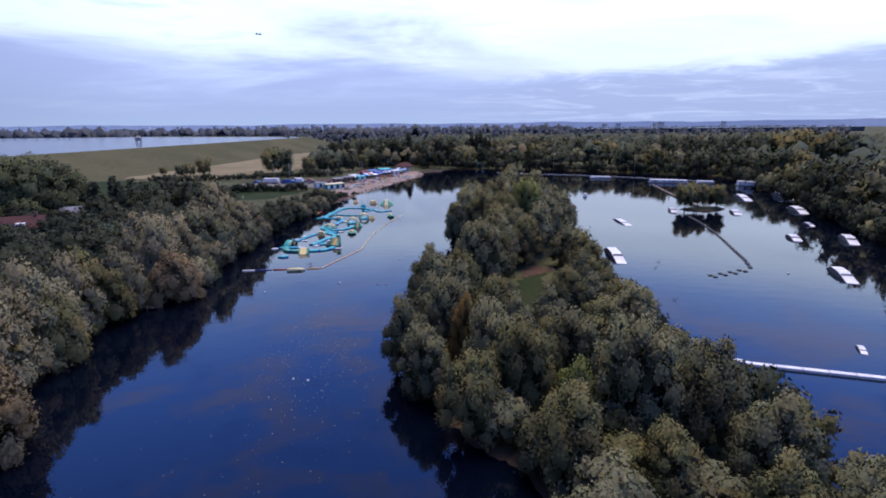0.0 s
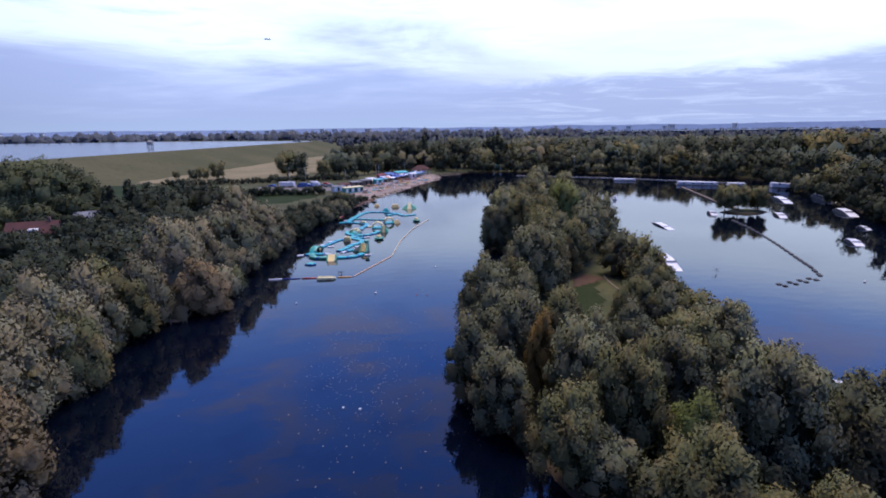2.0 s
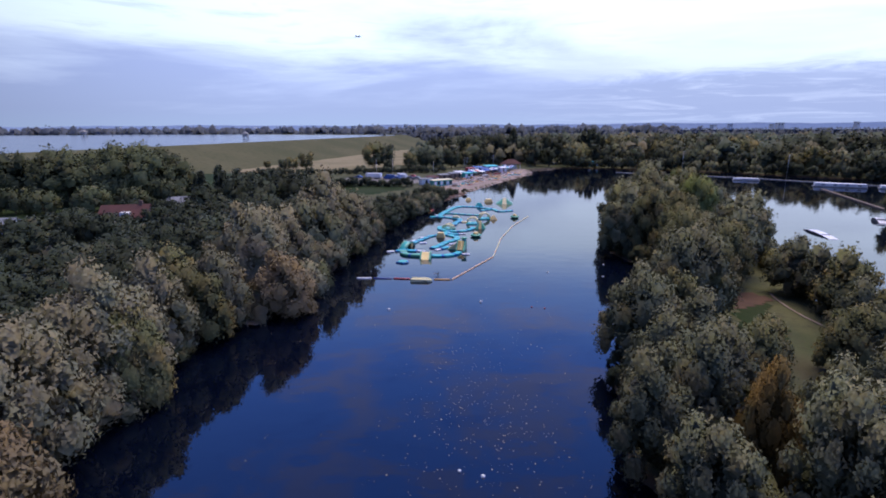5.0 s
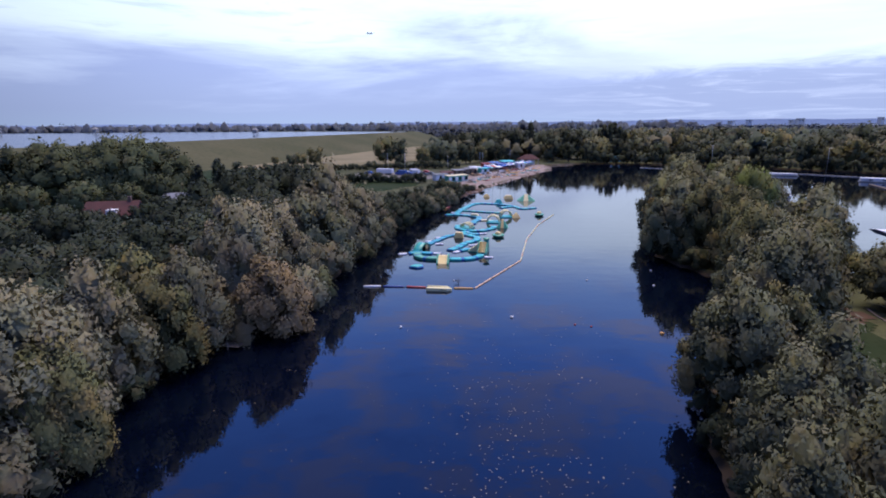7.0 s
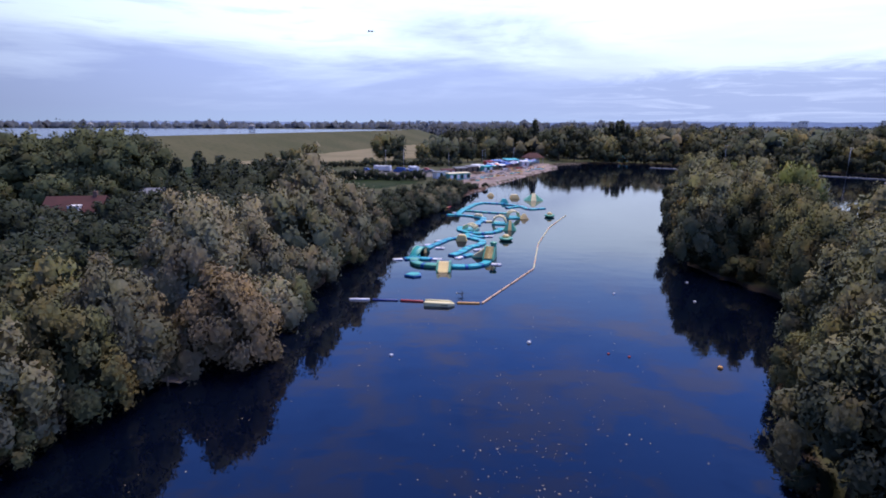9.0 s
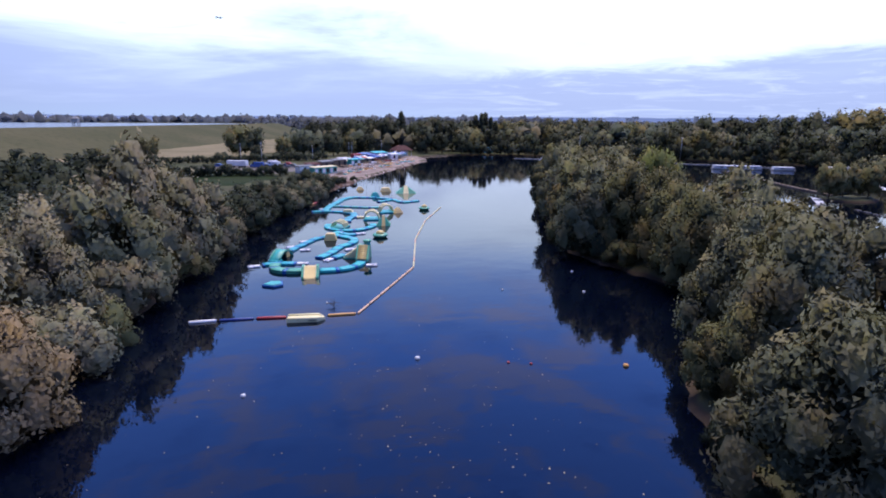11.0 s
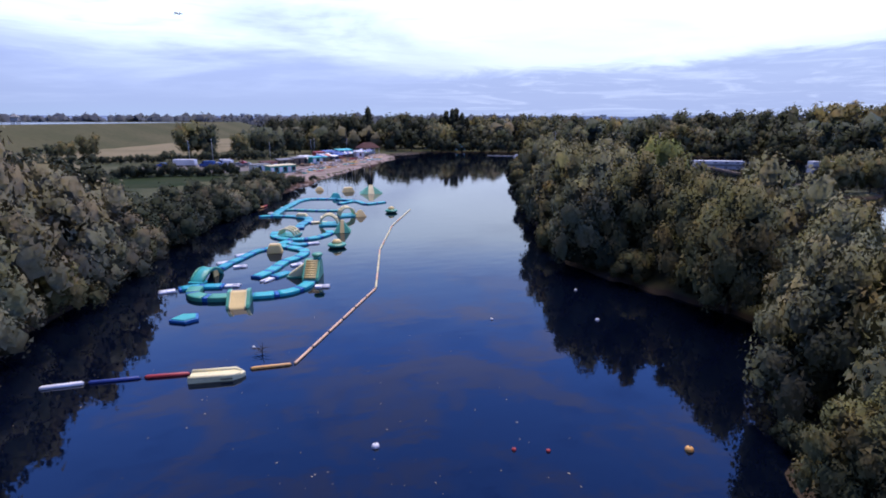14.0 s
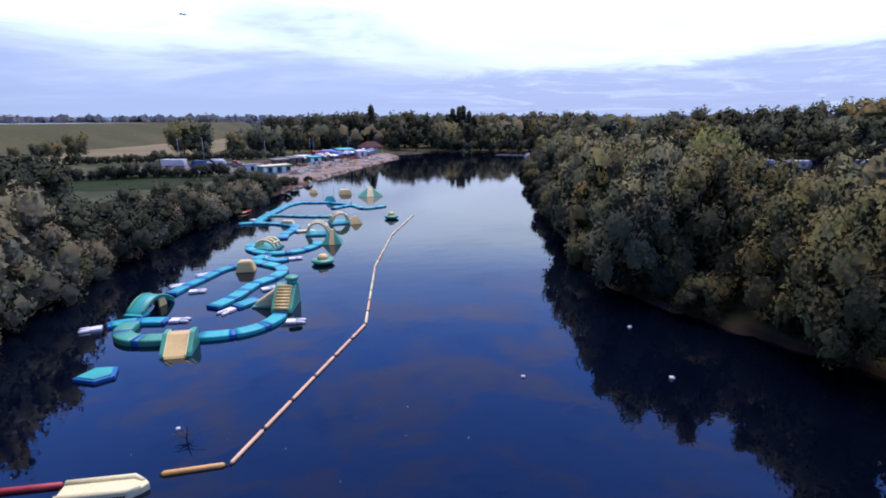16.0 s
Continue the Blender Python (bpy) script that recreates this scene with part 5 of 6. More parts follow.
# ---------------------------------------------------------------- houses behind the west bank
def house(x, y, turn, w, d, eaves, ridge, wall, roof, label, chimney=True, dormer=False, z=0.4):
    ob = thing("house", label, "house", "houses", (x, y, z), turn)
    bm = bmesh.new()
    box(bm, (-w / 2, -d / 2, -0.4), (w / 2, d / 2, eaves))
    part("wall", bm, wall, ob)
    bm = bmesh.new()
    side_prism(bm, [(-d / 2 - 0.4, eaves - 0.1), (0, ridge), (d / 2 + 0.4, eaves - 0.1), (d / 2 + 0.4, eaves - 0.3), (0, ridge - 0.25), (-d / 2 - 0.4, eaves - 0.3)], -w / 2 - 0.35, w / 2 + 0.35)
    part("roof", bm, roof, ob)
    for s in (-1, 1):
        bm = bmesh.new()
        side_prism(bm, [(-d / 2, eaves - 0.05), (0, ridge - 0.3), (d / 2, eaves - 0.05)], s * w / 2 - 0.12, s * w / 2 + 0.12)
        part("gable", bm, wall, ob)
    for k in range(max(2, int(w // 3))):
        cx = -w / 2 + (k + 0.5) * w / max(2, int(w // 3))
        bm = bmesh.new()
        box(bm, (cx - 0.6, -d / 2 - 0.06, 0.9), (cx + 0.6, -d / 2 + 0.02, 2.1))
        frame_part = part("window", bm, WHITE, ob)
        bm = bmesh.new()
        box(bm, (cx - 0.5, -d / 2 - 0.09, 1.0), (cx + 0.5, -d / 2 - 0.05, 2.0))
        part("pane", bm, GLASS, frame_part)
    if chimney:
        bm = bmesh.new()
        box(bm, (w * 0.30, -0.4, ridge - 0.8), (w * 0.30 + 0.7, 0.4, ridge + 0.9), bevel=0.04)
        part("chimney", bm, BRICK, ob)
    if dormer:
        bm = bmesh.new()
        box(bm, (-0.3, -d / 2 - 0.5, eaves - 0.6), (1.7, -d * 0.12, eaves + 1.3), bevel=0.03)
        d1 = part("dormer", bm, RENDERED, ob)
        bm = bmesh.new()
        box(bm, (0.0, -d / 2 - 0.56, eaves - 0.1), (1.4, -d / 2 - 0.48, eaves + 0.9))
        part("pane", bm, GLASS, d1)
    return ob


house(-77.0, 123.5, 12, 10.5, 7.0, 3.2, 6.0, BRICK, ROOF, "brick house with a red tiled roof and white dormer", True, True)
house(-76.5, 153.5, 25, 7.0, 5.0, 2.7, 4.2, RENDERED, GREYFELT, "low white bungalow with a grey roof", False)
house(-82.0, 160.0, 15, 7.0, 4.0, 2.3, 3.2, GREYFELT, GREYFELT, "long grey shed with a felt roof", False)
house(-104.0, 116.0, 10, 9.0, 5.0, 2.6, 4.0, RENDERED, GREYFELT, "pale bungalow half hidden by garden trees", False)


# ---------------------------------------------------------------- beach, car park and wharf
def car(x, y, turn, paint, label, long=4.3, high=1.45, van=False):
    ob = thing("van" if van else "car", label, "van" if van else "car", "parked vehicles", (x, y, 0.62), turn)
    h, w, l = high, 0.86, long / 2
    bm = bmesh.new()
    if van:
        outline = [(-l, 0.35), (-l, h), (l * 0.45, h), (l * 0.72, h * 0.62), (l, h * 0.52), (l, 0.35)]
    else:
        outline = [(-l, 0.35), (-l, h * 0.62), (-l * 0.75, h * 0.68), (-l * 0.5, h), (l * 0.2, h), (l * 0.5, h * 0.66), (l * 0.95, h * 0.56), (l, 0.35)]
    side_prism(bm, outline, -w, w, bevel=0.07)
    part("body", bm, paint, ob)
    bm = bmesh.new()
    if van:
        box(bm, (-w - 0.01, l * 0.35, h * 0.62), (w + 0.01, l * 0.6, h * 0.9))
    else:
        box(bm, (-w - 0.01, -l * 0.55, h * 0.68), (w + 0.01, l * 0.25, h * 0.92), bevel=0.02)
    part("window", bm, GLASS, ob)
    for sx in (-1, 1):
        for sy in (-0.6, 0.62):
            bm = bmesh.new()
            tube(bm, [(sx * (w - 0.18), sy * l, 0.32), (sx * (w + 0.02), sy * l, 0.32)], 0.33, 12)
            wheel = part("wheel", bm, BLACK, ob)
            bm = bmesh.new()
            tube(bm, [(sx * (w + 0.01), sy * l, 0.32), (sx * (w + 0.035), sy * l, 0.32)], 0.19, 10)
            part("rim", bm, STEEL, wheel)
    for sx in (-0.6, 0.6):
        bm = bmesh.new()
        box(bm, (sx - 0.14, l - 0.03, 0.6), (sx + 0.14, l + 0.02, 0.74))
        part("headlight", bm, WHITE, ob)
    return ob


ob = thing("box_trailer", "long white box trailer standing on the gravel", "trailer", "", (-32, 245.5, 0.6), -17)
bm = bmesh.new()
box(bm, (-3.8, -1.2, 0.8), (3.8, 1.2, 2.8), bevel=0.06)
part("body", bm, WHITE, ob)
bm = bmesh.new()
box(bm, (-3.6, -0.5, 0.55), (3.6, 0.5, 0.8))
part("chassis", bm, DARK, ob)
for sx in (-2.0, 1.2, 2.2):
    for sy in (-1.05, 1.05):
        bm = bmesh.new()
        tube(bm, [(sx, sy - 0.1, 0.4), (sx, sy + 0.1, 0.4)], 0.42, 12)
        part("wheel", bm, BLACK, ob)
for x, y, a, paint, label, van in ((-24.5, 243, 70, CARBLUE, "blue van parked on the gravel", True), (-21.5, 243.5, 80, CARBLUE, "blue hatchback parked on the gravel", False), (-18.5, 244.5, 60, WHITE, "white van parked on the gravel", True),
                                   (-15.0, 243.5, 100, CARGREY, "grey car parked on the gravel", False), (-11.5, 242, 80, CARGREY, "silver car parked on the gravel", False), (-20.0, 250, 95, WHITE, "white van parked by the hedge", True),
                                   (-26, 251, 85, CARGREY, "grey car parked by the hedge", False), (-40, 249, 75, CARBLUE, "dark blue car parked by the hedge", False), (-14, 251, 80, RED, "red car parked by the hedge", False)):
    car(x, y, a, paint, label, 5.2 if van else 4.2, 2.3 if van else 1.45, van)


def lamp_post(x, y, h):
    ob = thing("lamp_post", "slim grey lamp post with a small head", "lamp post", "lamp posts", (x, y, 0.5))
    bm = bmesh.new()
    tube(bm, [(0, 0, -0.3), (0, 0, h)], [0.10, 0.06], 8)
    part("pole", bm, STEEL, ob)
    bm = bmesh.new()
    box(bm, (-0.15, -0.5, h - 0.05), (0.15, 0.2, h + 0.12), bevel=0.03)
    part("head", bm, WHITE, ob)


for x, y, h in ((-31.5, 252, 9), (-23.0, 247, 9.5), (-3.5, 250, 8), (12.5, 279, 8), (14.0, 281, 8), (30, 300, 8)):
    lamp_post(x, y, h)


def hut(x, y, turn, w, d, h, wall, roof, label, slope=0.35, panels=4, trim=WHITE):
    ob = thing("hut", label, "hut", "beach huts", (x, y, 0.5), turn)
    bm = bmesh.new()
    box(bm, (-w / 2, -d / 2, -0.2), (w / 2, d / 2, h), bevel=0.03)
    part("wall", bm, wall, ob)
    bm = bmesh.new()
    side_prism(bm, [(-d / 2 - 0.3, h), (d / 2 + 0.3, h + slope), (d / 2 + 0.3, h + slope + 0.14), (-d / 2 - 0.3, h + 0.14)], -w / 2 - 0.25, w / 2 + 0.25)
    part("roof", bm, roof, ob)
    for k in range(panels):
        cx = -w / 2 + (k + 0.5) * w / panels
        bm = bmesh.new()
        box(bm, (cx - w / panels * 0.36, -d / 2 - 0.05, 0.5), (cx + w / panels * 0.36, -d / 2 + 0.01, h - 0.4))
        part("panel", bm, GLASS if k % 2 else trim, ob)
    return ob


hut(0.5, 216.5, 32, 9.0, 3.2, 2.4, TEAL, CREAM, "teal beach hut with a pale flat roof", 0.1, 6, WHITE)
hut(-3.5, 229, 35, 5.0, 3.0, 2.5, plain("salmon_paint", (0.45, 0.20, 0.17), 0.8), ROOF, "salmon pink wooden hut", 0.3, 3)
hut(1.5, 238, 35, 5.5, 3.0, 2.6, WOOD, GREYFELT, "weathered wooden changing hut", 0.3, 4, WOOD)
hut(6.5, 246, 35, 5.5, 3.0, 2.6, WOOD, GREYFELT, "weathered wooden changing hut", 0.3, 4, WOOD)
hut(12.8, 246.5, 30, 4.4, 3.0, 2.7, TEAL, SKYBLUE, "teal hire kiosk on the sand", 0.2, 3)
hut(15.0, 268, 30, 4.2, 2.6, 3.4, RED, RED, "red kiosk with white shutters", 0.05, 3)
hut(9.0, 257, 32, 4.5, 2.8, 2.4, SKYBLUE, WHITE, "light blue hut with a white roof", 0.2, 3)
hut(-6.0, 222, 34, 6.0, 2.8, 2.4, WHITE, GREYFELT, "white container hut behind the beach", 0.1, 4)
hut(22.5, 274, 28, 4.0, 2.6, 2.6, CARBLUE, NAVY, "blue hire hut with a navy roof", 0.3, 3)
hut(27.0, 285, 25, 7.0, 4.0, 3.0, NAVY, SKYBLUE, "navy blue clubhouse with a light blue roof", 0.5, 4)
hut(20.0, 280, 25, 5.0, 3.4, 2.8, RENDERED, CARBLUE, "white hut with a blue roof", 0.4, 3)
hut(33.0, 279, 25, 4.0, 3.0, 2.6, WHITE, WHITE, "white cabin on the beach", 0.3, 3)
hut(94.0, 322.0, -20, 6.0, 3.0, 2.8, SKYBLUE, SKYBLUE, "light blue boat shed on the far shore", 0.3, 3)

# pavilion with a hipped red roof
ob = thing("pavilion", "open pavilion with a red hipped roof", "pavilion", "", (40.5, 303, 0.5), 25)
for sx in (-1, -0.33, 0.33, 1):
    for sy in (-1, 1):
        bm = bmesh.new()
        tube(bm, [(sx * 4.6, sy * 3.0, -0.2), (sx * 4.6, sy * 3.0, 3.0)], 0.14, 6)
        part("post", bm, WHITE, ob)
bm = bmesh.new()
frustum(bm, 11.0, 7.6, 4.6, 0.8, 2.6, 3.0)
part("roof", bm, ROOF, ob)
bm = bmesh.new()
box(bm, (-3.6, -1.0, -0.1), (3.6, 2.4, 2.6))
part("kiosk", bm, RENDERED, ob)


def parasol(x, y, mat, label, r=1.5, h=2.5):
    ob = thing("parasol", label, "parasol", "parasols on the beach", (x, y, 0.55))
    bm = bmesh.new()
    tube(bm, [(0, 0, -0.2), (0, 0, h)], 0.04, 6)
    part("pole", bm, WHITE, ob)
    bm = bmesh.new()
    lathe(bm, [(r, h - 0.62), (r * 0.95, h - 0.55), (r * 0.5, h - 0.22), (0.05, h)], 8)
    part("canopy", bm, mat, ob)


g = np.random.default_rng(90)
for k in range(40):
    x, y = 15 + 0.62 * k + g.uniform(-2.5, 2.5), 262 + 0.82 * k + g.uniform(-5, 4)
    mat, label = ((NAVY, "navy blue parasol on the beach"), (CARBLUE, "blue parasol on the beach"), (SKYBLUE, "light blue parasol on the beach"), (WHITE, "white parasol on the beach"))[int(g.integers(4))]
    parasol(x, y, mat, label, g.uniform(1.3, 1.9))


def kayak(x, y, turn, mat, label, z=0.6):
    ob = thing("kayak", label, "kayak", "kayaks on the beach", (x, y, z), turn)
    bm = bmesh.new()
    tube(bm, [(-1.7, 0, 0.28), (-1.2, 0, 0.2), (0, 0, 0.17), (1.2, 0, 0.2), (1.7, 0, 0.28)], [0.03, 0.26, 0.38, 0.26, 0.03], 8, flat=0.5)
    part("hull", bm, mat, ob)
    bm = bmesh.new()
    tube(bm, [(-0.35, 0, 0.34), (0.35, 0, 0.34)], [0.2, 0.2], 8, flat=0.3)
    part("cockpit", bm, BLACK, ob)


for k in range(52):
    t = k / 51
    x, y = 8 + 34 * t + g.uniform(-4, 2.5), 212 + 62 * t + g.uniform(-2, 5)
    mat, label = ((RED, "red kayak drawn up on the sand"), (ORANGE, "orange kayak drawn up on the sand"), (WHITE, "white board lying on the sand"), (YELLOW, "yellow kayak drawn up on the sand"), (SKYBLUE, "light blue kayak drawn up on the sand"))[int(g.integers(5))]
    kayak(x, y, g.uniform(0, 180), mat, label, float(ground_height(np.array([[x]]), np.array([[y]]))[0, 0]) + 0.03)
kayak(-3.2, 149.8, 30, ORANGE, "orange kayak moored under the scrub", 0.0)
kayak(-2.0, 151.4, 60, RED, "red kayak moored under the scrub", 0.0)


def tent(x, y, turn, mat, label, w=3.0):
    ob = thing("gazebo", label, "gazebo", "gazebos on the beach", (x, y, 0.55), turn)
    for sx in (-1, 1):
        for sy in (-1, 1):
            bm = bmesh.new()
            tube(bm, [(sx * w * 0.47, sy * w * 0.47, -0.2), (sx * w * 0.47, sy * w * 0.47, 2.1)], 0.04, 5)
            part("leg", bm, STEEL, ob)
    bm = bmesh.new()
    frustum(bm, w, w, 0.2, 0.2, 0.9, 2.1)
    part("canopy", bm, mat, ob)


for k in range(24):
    x, y = 10 + 1.25 * k + g.uniform(-2, 2), 250 + 2.0 * k + g.uniform(-3, 3)
    mat, label = ((NAVY, "navy blue gazebo on the beach"), (WHITE, "white gazebo on the beach"), (CARBLUE, "blue gazebo on the beach"), (RED, "red gazebo on the beach"))[int(g.integers(4))]
    tent(x, y, g.uniform(0, 90), mat, label, g.uniform(2.4, 3.6))


def pallet_stack(x, y, turn, mat, label, n):
    ob = thing("stack", label, "stack", "stacks of boards", (x, y, 0.58), turn)
    for k in range(n):
        bm = bmesh.new()
        box(bm, (-1.5, -0.4, 0.16 * k), (1.5, 0.4, 0.16 * k + 0.12), bevel=0.03)
        part("board", bm, mat, ob)


for k in range(32):
    t = k / 31
    mat, label = ((WHITE, "stack of white paddle boards"), (ORANGE, "stack of orange boards"), (RED, "stack of red boards"), (WOOD, "stack of weathered timber boards"))[int(g.integers(4))]
    pallet_stack(-2 + 40 * t + g.uniform(-3, 3), 222 + 62 * t + g.uniform(-4, 4), g.uniform(0, 180), mat, label, int(g.integers(3, 8)))


def bench_table(x, y, turn):
    ob = thing("picnic_table", "weathered wooden picnic table on the beach", "table", "picnic tables", (x, y, 0.6), turn)
    for nm, lo, hi in (("tabletop", (-0.9, -0.38, 0.70), (0.9, 0.38, 0.76)), ("seat", (-0.9, -0.85, 0.42), (0.9, -0.58, 0.47)), ("seat", (-0.9, 0.58, 0.42), (0.9, 0.85, 0.47))):
        bm = bmesh.new()
        box(bm, lo, hi)
        part(nm, bm, WOOD, ob)
    for sx in (-0.65, 0.65):
        for sy in (-1, 1):
            bm = bmesh.new()
            tube(bm, [(sx, sy * 0.75, 0), (sx, sy * 0.25, 0.72)], 0.05, 5)
            part("leg", bm, WOOD, ob)


for k in range(20):
    bench_table(2 + 1.6 * k + g.uniform(-2, 2), 206 + 3.4 * k + g.uniform(-3, 3), g.uniform(0, 180))


def fence(points, high, step, label, mat=WOOD):
    ob = thing("fence", label, "fence", "fences")
    line = [Vector((x, y, float(ground_height(np.array([[x]]), np.array([[y]]))[0, 0]))) for x, y in points]
    for a, b in zip(line, line[1:]):
        n = max(1, int((b - a).length / step))
        for k in range(n):
            p = a.lerp(b, k / n)
            bm = bmesh.new()
            box(bm, (p.x - 0.06, p.y - 0.06, p.z - 0.2), (p.x + 0.06, p.y + 0.06, p.z + high))
            part("post", bm, mat, ob)
        for h in (0.45, 0.9):
            bm = bmesh.new()
            tube(bm, [a + Vector((0, 0, high * h)), b + Vector((0, 0, high * h))], 0.05, 4)
            part("rail", bm, mat, ob)


fence([(-5, 222), (3, 236), (12, 256)], 1.8, 1.6, "weathered post and rail fence behind the beach")
fence([(3, 208), (12, 228), (24, 252)], 1.3, 1.8, "pale wooden fence along the sand", RENDERED)
fence([(22, 262), (36, 286)], 1.4, 1.8, "pale wooden fence along the sand")


def jetty(x, y, turn, long, wide, label, mat=WOOD, high=0.75):
    ob = thing("jetty", label, "jetty", "jetties", (x, y, 0.0), turn)
    for k in range(int(long / 0.5)):
        bm = bmesh.new()
        box(bm, (-wide / 2, k * 0.5, high - 0.08), (wide / 2, k * 0.5 + 0.44, high))
        part("plank", bm, mat, ob)
    for k in range(int(long / 3) + 1):
        for s in (-1, 1):
            bm = bmesh.new()
            tube(bm, [(s * wide * 0.45, 0.2 + 3 * k, -1.3), (s * wide * 0.45, 0.2 + 3 * k, high + 0.5)], 0.09, 6)
            part("jetty_post", bm, mat, ob)
    return ob


jetty(47, 284, -62, 18, 2.2, "wooden jetty with piles beside the beach")
jetty(52, 297, -75, 14, 2.0, "wooden jetty with piles by the far shore")
jetty(-26.0, 59.3, -100, 4.5, 1.2, "short wooden fishing stage under the willows", high=0.4)

# tall thin poles standing in the shallows
for x, y, h in ((14.9, 178, 3.6), (16.3, 181, 4.0), (17.9, 184, 3.6), (19.2, 182, 4.2), (20.4, 186, 3.8), (23.2, 188, 3.6), (12.6, 182, 3.6), (25.4, 192, 4.0)):
    ob = thing("pole", "thin grey pole standing in the shallow water", "pole", "poles in the water", (x, y, 0))
    bm = bmesh.new()
    tube(bm, [(0, 0, -1.2), (0, 0, h)], [0.04, 0.03], 6)
    part("shaft", bm, STEEL, ob)
    bm = bmesh.new()
    tube(bm, [(0, 0, h), (0, 0, h + 0.15)], 0.09, 6)
    part("cap", bm, WHITE, ob)


# ---------------------------------------------------------------- the wakeboard basin
def kicker(a, b, wide, high, label, side=DARK):
    a, b = Vector(a).lerp(Vector(b), 0.09), Vector(b).lerp(Vector(a), 0.09)
    wide *= 0.8
    """A floating ramp: a pale deck that climbs from a to b, with dark skirts."""
    a, b = Vector(a), Vector(b)
    long = (b - a).length
    ob = thing("wake_ramp", label, "ramp", "wakeboard ramps", (a.x, a.y, -0.05), math.degrees(math.atan2(b.y - a.y, b.x - a.x)) - 90)
    bm = bmesh.new()
    side_prism(bm, [(0, 0.10), (long * 0.45, high), (long * 0.8, high), (long, 0.14), (long, 0.0), (0, 0.0)], -wide / 2, wide / 2)
    part("deck", bm, WHITE, ob)
    for s in (-1, 1):
        bm = bmesh.new()
        side_prism(bm, [(0.1, 0.0), (0.1, 0.06), (long * 0.45, high - 0.06), (long * 0.8, high - 0.06), (long - 0.1, 0.06), (long - 0.1, 0.0)], *sorted((s * wide / 2, s * (wide / 2 + 0.06))))
        part("skirt", bm, side, ob)
    for k in (0.3, 0.6, 0.85):
        bm = bmesh.new()
        box(bm, (-wide / 2, long * k - 0.03, high * 0.5), (wide / 2, long * k + 0.03, high * (1.0 if k < 0.8 else 0.8) + 0.03))
        part("seam", bm, STEEL, ob)
    return ob


for a, b, w, h, label in (
        ((88.2, 107.6), (90.3, 121.4), 2.4, 0.5, "long pale flat wakeboard box on the water"), ((65.6, 69.0), (69.5, 84.4), 2.6, 1.2, "pale wakeboard ramp with a dark side"), ((99.5, 48.4), (106, 60.2), 2.4, 1.0, "white wakeboard kicker with a dark side"),
        ((118.5, 81.2), (122, 88.5), 2.4, 0.8, "small white wakeboard kicker"), ((128, 74.8), (134.6, 85.2), 2.6, 1.1, "white wakeboard kicker on the water"), ((149, 94), (152.4, 102.8), 2.4, 0.9, "pale wakeboard kicker near the bank"),
        ((152.2, 114.6), (159, 129), 3.2, 1.2, "broad white wakeboard kicker"), ((171.5, 139.5), (181, 161.4), 4.2, 1.6, "large white wakeboard ramp near the bank"), ((155.4, 143.2), (164, 161.6), 3.4, 1.0, "white wakeboard ramp by the islet"),
        ((131, 118), (135, 126.5), 2.6, 0.8, "white wakeboard ramp by the islet"), ((114.5, 127), (117, 133.5), 2.4, 0.9, "white wakeboard ramp by the islet"), ((74.2, 23.4), (76.3, 26.4), 0.9, 0.35, "small white floating slider"), ((138, 97), (139, 102), 1.6, 0.7, "small white floating slider")):
    kicker(a, b, w, h, label)

# floating white pontoon, in sections
def pontoon(points, wide, label, mat=WHITE, step=3.0, high=0.32):
    ob = thing("pontoon", label, "pontoon", "pontoons")
    for a, b in zip(points, points[1:]):
        a, b = Vector(a), Vector(b)
        n = max(1, round((b - a).length / step))
        d = (b - a) / n
        turn = math.atan2(d.y, d.x)
        for k in range(n):
            p = a + d * (k + 0.5)
            bm = bmesh.new()
            m4 = Matrix.Translation((p.x, p.y, 0)) @ Matrix.Rotation(turn, 4, "Z")
            box(bm, (-d.length / 2 + 0.04, -wide / 2, -0.12), (d.length / 2 - 0.04, wide / 2, high), m4, bevel=0.05)
            part("section", bm, mat, ob)
    return ob


pontoon([(48.5, 37.0), (52.1, 30.5), (58.1, 23.6), (70.4, 17.6), (95, 9.5), (118, 2.0)], 0.75, "long white floating pontoon")
pontoon([(95, 281), (118.6, 266), (145.5, 248), (171, 222.5), (186, 205)], 1.0, "pale floating walkway across the basin", CONCRETE)
pontoon([(150.5, 201), (139, 167.5), (133, 150), (130, 137)], 1.2, "weathered floating walkway to the islet", WOOD)


def float_house(x, y, turn, w, d, h, label):
    ob = thing("float_deck", label, "float", "floating decks", (x, y, -0.05), turn)
    bm = bmesh.new()
    box(bm, (-w / 2, -d / 2, 0.0), (w / 2, d / 2, 0.45), bevel=0.06)
    part("float", bm, CONCRETE, ob)
    bm = bmesh.new()
    box(bm, (-w / 2 + 0.4, -d / 2 + 0.4, 0.45), (w / 2 - 0.4, d / 2 - 0.4, h), bevel=0.08)
    part("cover", bm, WHITE, ob)
    for k in range(int(w // 2)):
        bm = bmesh.new()
        box(bm, (-w / 2 + 0.8 + 2 * k, -d / 2 + 0.33, 0.7), (-w / 2 + 1.9 + 2 * k, -d / 2 + 0.41, h - 0.4))
        part("panel", bm, GREYFELT if k % 2 else WHITE, ob)
    return ob


float_house(163, 208.5, -28, 18.0, 4.0, 1.6, "long white covered float moored in the basin")
float_house(178, 201, -28, 8.0, 4.0, 1.4, "white covered float moored in the basin")
float_house(141, 237, -22, 11.0, 3.0, 1.1, "flat white float moored below the woods")
float_house(190, 190, -20, 6.0, 4.0, 2.2, "white floating cabin by the bank")

